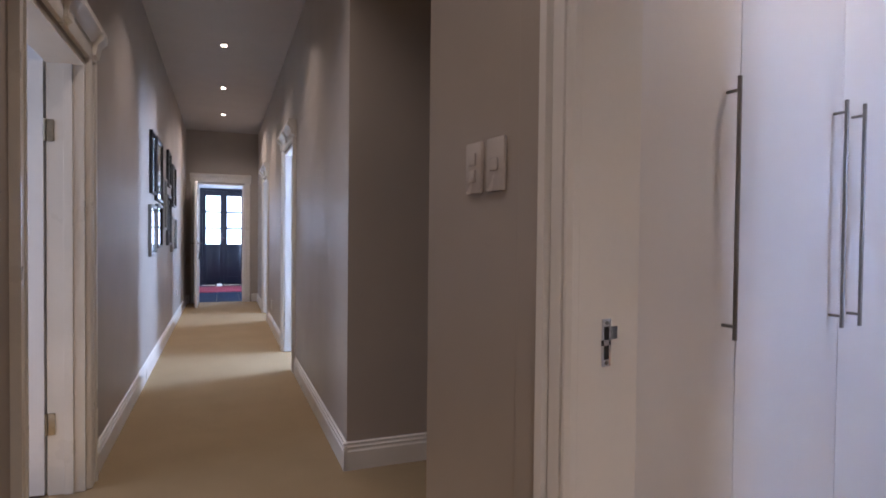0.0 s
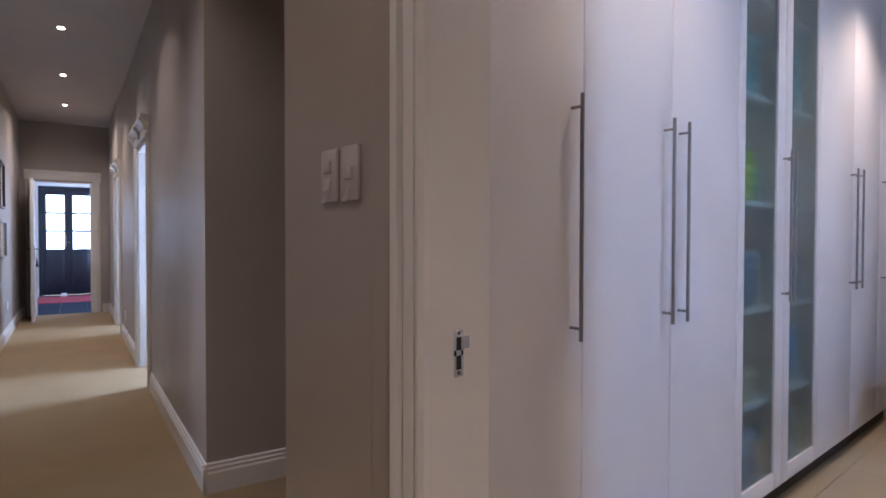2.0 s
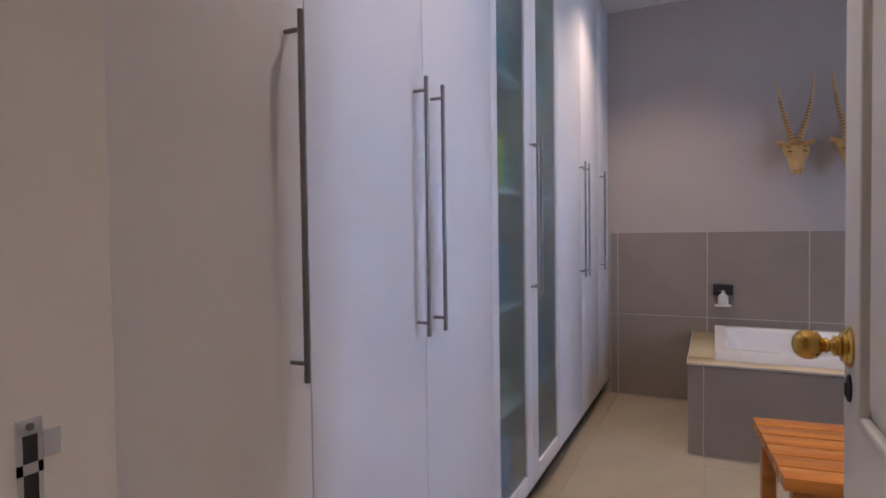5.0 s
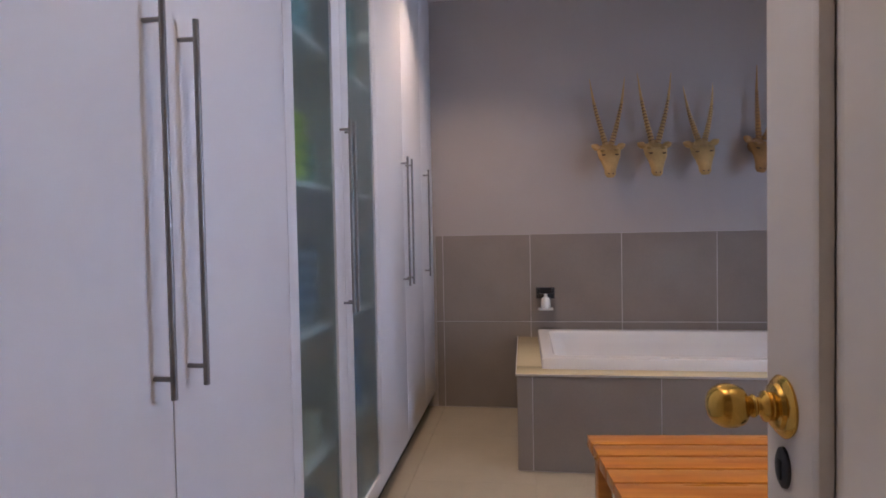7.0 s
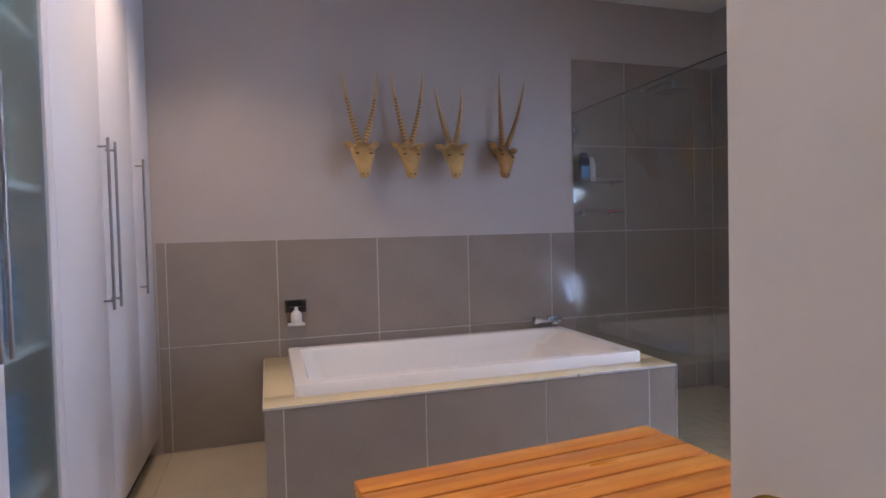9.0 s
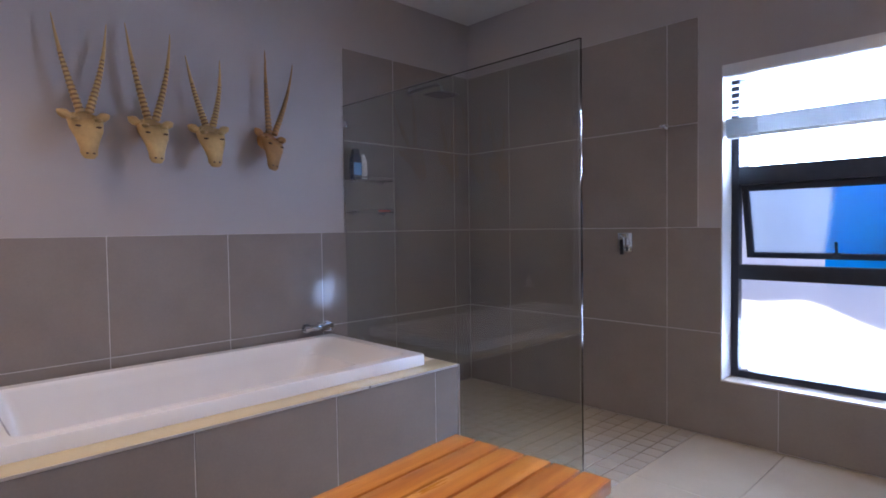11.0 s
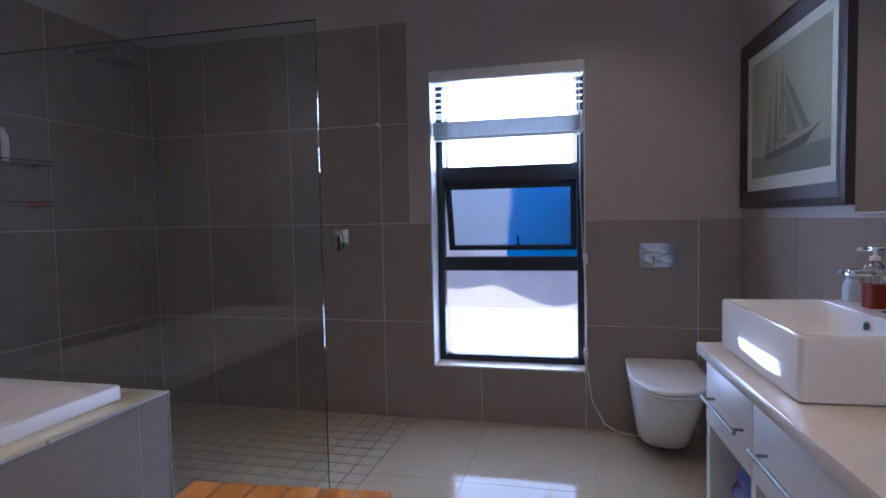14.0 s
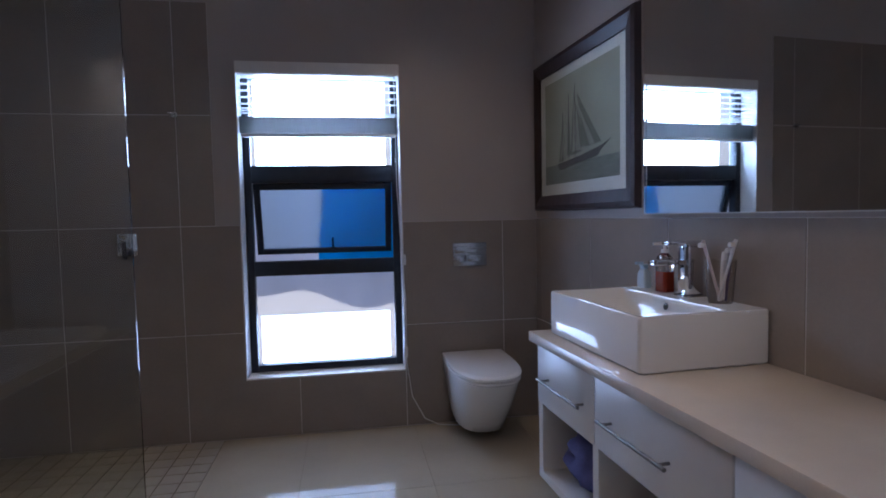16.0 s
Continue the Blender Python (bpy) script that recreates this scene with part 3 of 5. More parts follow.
part("tassel", tube(bmesh.new(), [(0.725, 0.028, 0.93), (0.725, 0.030, 0.87), (0.725, 0.031, 0.80)], [0.002, 0.012, 0.02]), BLACK, tassel, "dark silk tassel")

# front door at the end of the entry hall
front = thing("front_door", "blue-black double front door with glazed upper panels", "front door", "", HALL @ pose(0, 11.6, 0))
front["kind"] = "structure"
part("door_frame", boxes(((-1.1, -0.02, 0), (-1.04, 0.1, 2.3)), ((-0.11, -0.02, 0), (-0.05, 0.1, 2.3)), ((-1.04, -0.02, 2.24), (-0.11, 0.1, 2.3))), NAVY_DOOR, front)
for x0 in (-1.04, -0.575):
    x1 = x0 + 0.465
    leaf = part("leaf", boxes(((x0, 0.01, 0.01), (x0 + 0.075, 0.055, 2.24)), ((x1 - 0.075, 0.01, 0.01), (x1, 0.055, 2.24)), ((x0 + 0.075, 0.01, 0.01), (x1 - 0.075, 0.055, 0.98)),
                              ((x0 + 0.075, 0.01, 2.12), (x1 - 0.075, 0.055, 2.24)), bevel=0.002), NAVY_DOOR, front)
    for z in (1.36, 1.74):
        part("glazing_bar", boxes(((x0 + 0.075, 0.02, z - 0.018), (x1 - 0.075, 0.06, z + 0.018))), NAVY_DOOR, leaf)
    for z0, z1 in ((0.98, 1.351), (1.369, 1.731), (1.749, 2.12)):
        p = part("pane", boxes(((x0 + 0.075, 0.03, z0), (x1 - 0.075, 0.035, z1))), CLEAR, leaf, smooth=None)
        p.visible_shadow = False
    part("raised_panel", boxes(((x0 + 0.10, 0.0, 0.2), (x1 - 0.10, 0.01, 0.86)), bevel=0.004), NAVY_DOOR, leaf)
bm = boxes(((-0.66, -0.006, 1.0), (-0.62, 0.01, 1.25)), bevel=0.003)
cyl(bm, (-0.64, -0.05, 1.12), (-0.64, 0, 1.12), 0.012, 12)
tube(bm, [(-0.64, -0.05, 1.12), (-0.60, -0.055, 1.12), (-0.55, -0.05, 1.118)], 0.009)
part("handle", bm, CHROME, front, "chrome lever handle on a plate")
solid("doorstop", boxes(((-0.72, 11.35, -0.002), (-0.62, 11.43, 0.06)), bevel=0.012), PLASTIC, "small white doorstop on the slate floor", "doorstop", "", HALL)
solid("entry_rug", boxes(((-1.9, 9.9, -0.001), (0.9, 11.2, 0.012)), bevel=0.004), RUG, "long red wool rug on the slate entry floor", "rug", "", HALL)
structure("baseboard_entry", boxes(((-1.118, 10.6, 0), (-1.10, 11.6, 0.16)), ((-1.5, 10.58, 0), (-1.10, 10.6, 0.16)), bevel=0.003), GLOSS_WHITE, "tall white skirting in the entry hall", "skirting board", HALL)


# ---- wardrobes along the bathroom's north side ----
HZ0, HZ1 = 0.947, 1.623          # bar handles
DOOR_Z0, DOOR_Z1 = 0.105, CEIL_B - 0.012


def bar_handle(parent, x, y, z0=HZ0, z1=HZ1):
    bm = cyl(bmesh.new(), (x, y - 0.036, z0), (x, y - 0.036, z1), 0.0058, 14)
    for z in (z0 + 0.035, z1 - 0.035):
        cyl(bm, (x, y - 0.036, z), (x, y, z), 0.0045, 10)
    return part("handle", bm, STEEL, parent, "brushed steel bar handle")


def wardrobe(x0, x1, doors, label):
    """A fitted unit from x0 to x1; doors: (x0, x1, handle x)."""
    ob = thing("wardrobe", label, "wardrobe", "fitted wardrobes", pose(x0, CABY, 0))
    w = x1 - x0
    part("carcass", boxes(((0.002, 0.022, DOOR_Z0), (0.018, 0.505, CEIL_B - 0.004)), ((w - 0.018, 0.022, DOOR_Z0), (w - 0.002, 0.505, CEIL_B - 0.004)),
                          ((0.018, 0.022, DOOR_Z0), (w - 0.018, 0.505, DOOR_Z0 + 0.018)), ((0.018, 0.49, DOOR_Z0), (w - 0.018, 0.505, CEIL_B - 0.004))), LACQUER, ob)
    part("kick_board", boxes(((0, 0.05, 0), (w, 0.065, DOOR_Z0))), RECESS_SHADE, ob, "recessed kick board, near-black for the recess shade")
    for a, b, hx in doors:
        d = part("door", boxes(((a - x0 + 0.0015, 0, DOOR_Z0), (b - x0 - 0.0015, 0.02, DOOR_Z1)), bevel=0.0012), LACQUER, ob)
        bar_handle(d, hx - x0, 0)
    return ob


wardrobe(4.69, 5.15, [(4.69, 5.15, 5.095)], "tall white lacquered wardrobe with one flat door beside the doorway")
wardrobe(5.15, 6.165, [(5.15, 5.643, 5.592), (5.643, 6.165, 5.692)], "tall white lacquered wardrobe with two flat doors and paired bar handles")
wardrobe(7.14, 8.235, [(7.14, 7.685, 7.63), (7.685, 8.235, 7.74)], "tall white lacquered wardrobe with two flat doors and paired bar handles")
wardrobe(8.235, 8.645, [(8.235, 8.645, 8.288)], "tall white lacquered wardrobe with one flat door beside the tiled wall")

GX0, GX1 = 6.165, 7.14
SHELVES = (0.49, 0.905, 1.37, 1.83, 2.26)
cab = thing("display_cabinet", "white display cabinet with misted glass doors and shelves of linen", "cabinet", "fitted wardrobes", pose(GX0, CABY, 0))
w = GX1 - GX0
part("carcass", boxes(((0.002, 0.022, DOOR_Z0), (0.018, 0.505, CEIL_B - 0.004)), ((w - 0.018, 0.022, DOOR_Z0), (w - 0.002, 0.505, CEIL_B - 0.004)), ((w / 2 - 0.009, 0.03, DOOR_Z0), (w / 2 + 0.009, 0.49, CEIL_B - 0.004)),
                      ((0.018, 0.022, DOOR_Z0), (w - 0.018, 0.505, DOOR_Z0 + 0.018)), ((0.018, 0.49, DOOR_Z0), (w - 0.018, 0.505, CEIL_B - 0.004))), LACQUER, cab)
part("kick_board", boxes(((0, 0.05, 0), (w, 0.065, DOOR_Z0))), RECESS_SHADE, cab, "recessed kick board, near-black for the recess shade")
for z in SHELVES:
    for a, b in ((0.018, w / 2 - 0.009), (w / 2 + 0.009, w - 0.018)):
        part("shelf", boxes(((a, 0.04, z), (b, 0.49, z + 0.02)), bevel=0.001), LACQUER, cab)
for a, b, hx, fl, fr in ((0, w / 2, w / 2 - 0.022, 0.063, 0.087), (w / 2, w, w / 2 + 0.032, 0.08, 0.055)):
    a, b = a + 0.0015, b - 0.0015
    d = part("door", boxes(((a, 0, DOOR_Z0), (a + fl, 0.02, DOOR_Z1)), ((b - fr, 0, DOOR_Z0), (b, 0.02, DOOR_Z1)), ((a + fl, 0, DOOR_Z0), (b - fr, 0.02, DOOR_Z0 + 0.075)), ((a + fl, 0, DOOR_Z1 - 0.075), (b - fr, 0.02, DOOR_Z1)), bevel=0.001), LACQUER, cab)
    part("pane", boxes(((a + fl, 0.008, DOOR_Z0 + 0.075), (b - fr, 0.012, DOOR_Z1 - 0.075))), CAB_GLASS, d, "misted glass pane", smooth=None).visible_shadow = False
    bar_handle(d, hx, 0)

LINEN = {n: material(n + "_linen", c, 0.95, vary=0.25, scale=20, grain=0.2, grain_scale=200, bump=0.5) for n, c in
         {"blue": (0.10, 0.25, 0.44), "slate": (0.12, 0.22, 0.32), "lime": (0.42, 0.60, 0.06), "grey": (0.26, 0.30, 0.30), "sand": (0.40, 0.36, 0.28), "teal": (0.09, 0.34, 0.38)}.items()}


def folded(name, x0, x1, y0, z, n, h, mat, label, cat):
    """A stack of n folded cloths with soft round folds."""
    ob = thing(name, label, cat, "folded linen on the shelves", pose((x0 + x1) / 2, y0, z))
    hw = (x1 - x0) / 2
    for i in range(n):
        o = random.uniform(-0.006, 0.006)
        bm = box(bmesh.new(), (-hw + o, 0.0, i * h + 0.0005), (hw + o, 0.3, (i + 1) * h), h * 0.42, 3)
        part("cloth", bm, mat, ob, smooth=60)
    return ob


for i, (zs, a, b, n, h, mat) in enumerate(((0, 0.05, 0.36, 4, 0.065, "blue"), (1, 0.05, 0.36, 3, 0.045, "sand"), (2, 0.06, 0.37, 5, 0.05, "slate"), (3, 0.05, 0.30, 4, 0.055, "lime"), (3, 0.31, 0.37, 3, 0.05, "teal"), (4, 0.05, 0.36, 4, 0.07, "teal"),
                                           (0, 0.52, 0.84, 4, 0.07, "slate"), (1, 0.52, 0.84, 5, 0.06, "blue"), (2, 0.52, 0.84, 4, 0.06, "blue"), (3, 0.52, 0.84, 3, 0.06, "grey"), (4, 0.52, 0.84, 5, 0.06, "teal"))):
    z = (DOOR_Z0 + 0.018, *(s + 0.02 for s in SHELVES))[zs]
    folded("linen_stack", GX0 + a, GX0 + b, CABY + 0.06, z, n, h, LINEN[mat], f"folded {mat} linen stacked on a cabinet shelf", "linen")

# ---- bath ----
TX0, TY0, TY1, TZ = 7.60, -1.15, 0.922, 0.497
surround = thing("bath_surround", "taupe tiled bath surround with a cream tiled ledge", "bath surround")
part("core", boxes(((TX0 + 0.002, TY0 + 0.002, 0), (TX0 + 0.06, TY1 - 0.002, TZ - 0.009)), ((TX0 + 0.06, TY0 + 0.002, 0), (EX - 0.008, TY0 + 0.06, TZ - 0.009)), ((TX0 + 0.06, TY1 - 0.06, 0), (EX - 0.008, TY1 - 0.002, TZ - 0.009))), GROUT, surround, "pale grout bed")
BX0, BX1, BY0, BY1 = 7.715, 8.60, -1.02, 0.79     # bath's outer rim
for lo_hi in (((TX0 - 0.003, TY0, TZ - 0.008), (BX0 + 0.06, TY1 + 0.003, TZ)), ((BX0 + 0.06, TY0, TZ - 0.008), (EX - 0.008, BY0 + 0.06, TZ)), ((BX0 + 0.06, BY1 - 0.06, TZ - 0.008), (EX - 0.008, TY1 + 0.003, TZ)),
                    ((BX1 - 0.06, BY0 + 0.06, TZ - 0.008), (EX - 0.008, BY1 - 0.06, TZ))):
    part("ledge_tile", boxes(lo_hi, bevel=0.001), LEDGE, surround, "cream porcelain ledge")
part("edge_trim", boxes(((TX0 - 0.006, TY0 - 0.002, TZ - 0.009), (TX0 - 0.003, TY1 + 0.006, TZ + 0.001)), ((TX0 - 0.003, TY1 + 0.003, TZ - 0.009), (EX - 0.01, TY1 + 0.006, TZ + 0.001)),
                        ((TX0 - 0.006, TY0 - 0.005, 0), (TX0 + 0.003, TY0 - 0.002, TZ))), TRIM_ALU, surround, "metal edge trim")
tub = thing("bathtub", "white acrylic drop-in bathtub with a broad flat rim", "bathtub")
rim_h = TZ + 0.058
rings = []
for inset, rad, z in ((0, 0.012, TZ + 0.001), (0, 0.012, rim_h - 0.008), (0.004, 0.012, rim_h), (0.062, 0.06, rim_h), (0.072, 0.07, rim_h - 0.012), (0.085, 0.09, rim_h - 0.08), (0.12, 0.12, rim_h - 0.30), (0.17, 0.13, rim_h - 0.40), (0.26, 0.10, rim_h - 0.425)):
    k = 1.0 if z > rim_h - 0.02 else 2.3
    rings.append(rounded(BX0 + inset, BY0 + inset * (k if inset > 0.075 else 1), BX1 - inset, BY1 - inset * 1.0, rad, z, 6))
shell = loft(bmesh.new(), rings)
shell.faces.ensure_lookup_table()
bmesh.ops.delete(shell, geom=[shell.faces[-2]], context="FACES_ONLY")
part("shell", shell, ACRYLIC, tub, smooth=28)
part("waste", cyl(bmesh.new(), (8.17, -0.1, rim_h - 0.424), (8.17, -0.1, rim_h - 0.418), 0.035, 20), CHROME, tub, "chrome waste")
# wall mixer over the bath
tap = thing("bath_mixer", "chrome wall-mounted bath mixer over the tub", "tap", "", pose(EX - 0.006, -0.93, 0.60))
bm = boxes(((-0.05, -0.10, -0.012), (-0.02, 0.10, 0.022)), bevel=0.005)
for y in (-0.075, 0.075):
    cyl(bm, (0, y, 0.004), (-0.012, y, 0.004), 0.03, 20)
    cyl(bm, (-0.012, y, 0.004), (-0.03, y, 0.004), 0.014, 16)
part("body", bm, CHROME, tap)
part("spout", boxes(((-0.16, -0.022, -0.004), (-0.05, 0.022, 0.012)), bevel=0.004), CHROME, tap)
part("lever", boxes(((-0.11, -0.012, 0.026), (-0.03, 0.012, 0.036)), bevel=0.003), CHROME, tap)

# small holder on the wall beside the bath
hold = thing("soap_holder", "chrome wall holder with a white soap bottle", "soap holder", "", pose(EX - 0.006, 0.735, 0.67))
part("backplate", boxes(((-0.008, -0.062, 0.09), (0, 0.062, 0.165)), bevel=0.002), BLACK, hold, "dark square backplate")
part("clip", boxes(((-0.045, -0.055, 0.125), (-0.008, -0.04, 0.16)), ((-0.045, 0.04, 0.125), (-0.008, 0.055, 0.16)), ((-0.05, -0.055, 0.112), (-0.008, 0.055, 0.125)), bevel=0.002), BLACK, hold, "dark clip")
bm = lathe(bmesh.new(), [(0.028, 0), (0.032, 0.006), (0.032, 0.05), (0.024, 0.068), (0.012, 0.075), (0.012, 0.095), (0.001, 0.097)], 20, Matrix.Translation((-0.045, 0.0, 0.03)))
part("bottle", bm, PLASTIC, hold, "white soap bottle")
part("dish", boxes(((-0.085, -0.05, 0.018), (0, 0.05, 0.028)), bevel=0.004), PLASTIC, hold)


# ---- four carved antelope heads ----
BAND = material("brown_horn_band", (0.26, 0.14, 0.05), 0.6, vary=0.2, scale=30)
EYE_DARK = material("dark_carved_wood", (0.10, 0.045, 0.015), 0.5, vary=0.2, scale=30)

def antelope(y, tilt, turn, horn, spread, mat, label):
    """A carved head: long muzzle hanging down, two ears, ringed horns; the wall is at x = 0, it looks to -x."""
    bm = bmesh.new()
    rings = []
    for t, cx, cz, wy, wx in ((0, -0.020, 0.088, 0.038, 0.016), (0.1, -0.055, 0.090, 0.062, 0.036), (0.25, -0.078, 0.064, 0.076, 0.052), (0.42, -0.096, 0.022, 0.070, 0.050), (0.6, -0.112, -0.026, 0.050, 0.042),
                              (0.78, -0.122, -0.066, 0.038, 0.033), (0.9, -0.126, -0.094, 0.036, 0.026), (1.0, -0.126, -0.112, 0.024, 0.013)):
        rings.append([(cx + wx * math.cos(a) * 0.85, wy * math.sin(a), cz + wx * math.cos(a) * 0.55) for a in [2 * math.pi * k / 16 for k in range(16)]])
    loft(bm, rings)
    lathe(bm, [(0.045, 0), (0.05, 0.008), (0.044, 0.05), (0.001, 0.054)], 18, pose(0, 0, 0.07, 0, -90))
    for s in (-1, 1):
        # brow, nostril and ear
        bmesh.ops.create_icosphere(bm, subdivisions=2, radius=0.017, matrix=Matrix.Translation((-0.112, s * 0.046, 0.066)) @ Matrix.Diagonal((1, 1.1, 0.6, 1)))
        for sub, rad, at, sh in ((2, 0.010, (-0.132, s * 0.042, 0.030), (0.7, 1.3, 0.5)), (1, 0.007, (-0.149, s * 0.014, -0.094), (0.8, 1, 0.7))):
            made = bmesh.ops.create_icosphere(bm, subdivisions=sub, radius=rad, matrix=Matrix.Translation(at) @ Matrix.Diagonal((*sh, 1)))
            for f in {f for v in made["verts"] for f in v.link_faces}:
                f.material_index = 1
        tube(bm, [(-0.055, s * 0.052, 0.078), (-0.060, s * 0.078, 0.090), (-0.062, s * 0.098, 0.098), (-0.060, s * 0.110, 0.106)], [0.013, 0.023, 0.016, 0.002], 10)
        pts, rad = [], []
        n = 44
        for i in range(n + 1):
            f = i / n
            ring = 0.0032 * (1 if i % 2 else -0.5) if f < 0.62 else 0
            pts.append((-0.072 + 0.035 * f * f, s * (0.018 + spread * f + 0.012 * math.sin(f * math.pi)), 0.105 + horn * f))
            rad.append(0.0165 * (1 - f) ** 0.85 + 0.0016 + ring * (1 - f * 0.6))
        before = len(bm.faces)
        tube(bm, pts, rad, 10)
        bm.faces.ensure_lookup_table()
        for k in range(int(n * 0.62) * 10):
            bm.faces[before + k].material_index = 2 if (k // 10) % 2 else 0
    ob = solid("carved_antelope_head", bm, mat, label, "wall sculpture", "carved heads over the bath", pose(EX - 0.001, y, 1.675, tilt, 0, turn), smooth=50)
    ob.data.materials.append(EYE_DARK)
    ob.data.materials.append(BAND)
    return ob


antelope(0.318, 0, 2, 0.44, 0.095, BONE, "pale carved wooden antelope head with ringed horns on the wall")
antelope(0.03, 1, 4, 0.46, 0.09, BONE, "pale carved wooden antelope head with straight horns on the wall")
antelope(-0.27, -2, -2, 0.37, 0.072, BONE, "pale carved wooden antelope head with short horns on the wall")
antelope(-0.595, 11, 9, 0.47, 0.082, BONE_DARK, "darker amber carved antelope head turned aside on the wall")

# ---- shower ----
screen = thing("shower_screen", "frameless clear glass shower screen with chrome clamps", "shower screen")
part("pane", boxes(((6.855, -1.175, 0.006), (EX + 0.004, -1.165, 2.018))), SCREEN_GLASS, screen, smooth=None).visible_shadow = False
for z in (0.4, 1.90):
    part("clamp", boxes(((EX - 0.045, -1.185, z - 0.02), (EX - 0.006, -1.155, z + 0.02)), bevel=0.003), CHROME, screen)
part("seal", boxes(((6.855, -1.176, 0.0), (EX - 0.008, -1.164, 0.006))), STEEL, screen)

part("top_edge", boxes(((6.855, -1.1752, 2.0185), (EX - 0.001, -1.1648, 2.0225))), GLASS_EDGE, screen, "dark polished glass edge")

rose = thing("rain_shower", "square chrome rain shower head on a wall arm", "shower head", "", pose(EX - 0.006, -1.75, 2.2))
part("flange", cyl(bmesh.new(), (0, 0, 0), (-0.012, 0, 0), 0.03, 24), CHROME, rose)
part("arm", tube(bmesh.new(), [(-0.01, 0, 0), (-0.20, 0, 0.002), (-0.30, 0, 0.0), (-0.325, 0, -0.015), (-0.33, 0, -0.05)], 0.010, 14), SATIN, rose)
part("rose_plate", boxes(((-0.415, -0.085, -0.080), (-0.245, 0.085, -0.070)), bevel=0.003), SATIN, rose)
part("ball_joint", lathe(bmesh.new(), [(0.012, 0), (0.02, 0.008), (0.02, 0.02), (0.012, 0.028)], 18, Matrix.Translation((-0.33, 0, -0.072))), CHROME, rose)
for z, nm in ((1.535, "upper"), (1.325, "lower")):
    sh = thing("shower_shelf", "clear glass shower shelf on chrome brackets", "shower shelf", "shower shelves", pose(EX - 0.006, -1.33, z))
    part("shelf", boxes(((-0.12, -0.16, 0), (0, 0.15, 0.007))), CLEAR, sh, smooth=None).visible_shadow = False
    for y in (-0.12, 0.11):
        part("bracket", boxes(((-0.05, y - 0.012, -0.012), (0, y + 0.012, 0.018)), bevel=0.002), CHROME, sh)
    part("rail", cyl(bmesh.new(), (-0.118, -0.16, 0.022), (-0.118, 0.15, 0.022), 0.004, 10), CHROME, sh)
bot = thing("shower_gel_bottle", "dark blue shower gel bottle on the glass shelf", "bottle", "", pose(EX - 0.06, -1.225, 1.542))
NAVY_PL = material("dark_blue_plastic", (0.012, 0.02, 0.05), 0.2, vary=0.1)
part("bottle", loft(bmesh.new(), [rounded(-0.022 * k, -0.042 * k, 0.022 * k, 0.042 * k, 0.018 * k, z) for k, z in ((0.9, 0), (1, 0.008), (1.05, 0.08), (0.95, 0.14), (0.7, 0.165), (0.55, 0.168))]), NAVY_PL, bot)
part("cap", loft(bmesh.new(), [rounded(-0.016, -0.026, 0.016, 0.026, 0.012, z) for z in (0.168, 0.2)]), BLACK, bot)
part("label", boxes(((-0.0245, -0.03, 0.03), (-0.0225, 0.03, 0.11))), material("blue_label", (0.05, 0.22, 0.5), 0.3), bot, "pale blue label")
solid("white_bottle", lathe(bmesh.new(), [(0.022, 0), (0.024, 0.005), (0.024, 0.13), (0.012, 0.15), (0.012, 0.17), (0.001, 0.172)], 20, Matrix.Translation((EX - 0.05, -1.295, 1.542))), PLASTIC, "white bottle on the glass shelf", "bottle")
solid("razor", boxes(((EX - 0.10, -1.46, 1.333), (EX - 0.09, -1.38, 1.345)), ((EX - 0.105, -1.475, 1.333), (EX - 0.085, -1.455, 1.352)), bevel=0.003), material("orange_plastic", (0.55, 0.09, 0.05), 0.35), "orange plastic razor on the lower shower shelf", "razor")
mix = thing("shower_mixer", "square chrome shower mixer plate with a lever", "tap", "", pose(7.29, SY + 0.006, 1.11))
part("plate", boxes(((-0.05, 0, -0.06), (0.05, 0.008, 0.06)), bevel=0.004), CHROME, mix)
part("barrel", boxes(((-0.025, 0.008, -0.03), (0.025, 0.05, 0.03)), bevel=0.004), CHROME, mix)
# black instead of chrome: the lever's shadow is put into its colour
part("lever", boxes(((-0.012, 0.04, -0.075), (0.012, 0.052, 0.02)), bevel=0.003), BLACK, mix, "lever, its shadow put into a black colour")
hook = thing("robe_hook", "small chrome double hook on the tiled wall", "hook", "", pose(7.03, SY + 0.006, 1.80))
part("plate", boxes(((-0.02, 0, -0.014), (0.02, 0.006, 0.014)), bevel=0.002), CHROME, hook)
for x in (-0.013, 0.013):
    part("peg", cyl(bmesh.new(), (x, 0.005, 0), (x, 0.04, 0.006), 0.005, 12), CHROME, hook)

# ---- slatted bench ----
bench = thing("slatted_bench", "oiled teak slatted bench on four square legs", "bench", "", pose(6.615, 0.054, 0, 0, 0, 5.0))
BL, BW, BZ = 1.15, 0.604, 0.456
sw = (BW - 5 * 0.012) / 6
for i in range(6):
    x = -BW / 2 + i * (sw + 0.012)
    part("slat", boxes(((x, -BL / 2, BZ - 0.042), (x + sw, BL / 2, BZ)), bevel=0.002), TEAK, bench)
for sx in (-1, 1):
    for sy in (-1, 1):
        x, y = sx * (BW / 2 - 0.04), sy * (BL / 2 - 0.05)
        part("leg", boxes(((x - 0.025, y - 0.025, 0), (x + 0.025, y + 0.025, BZ - 0.040)), bevel=0.004), TEAK, bench)
    x = sx * (BW / 2 - 0.04)
    part("side_rail", boxes(((x - 0.011, -BL / 2 + 0.075, BZ - 0.094), (x + 0.011, BL / 2 - 0.075, BZ - 0.040)), bevel=0.003), TEAK, bench)
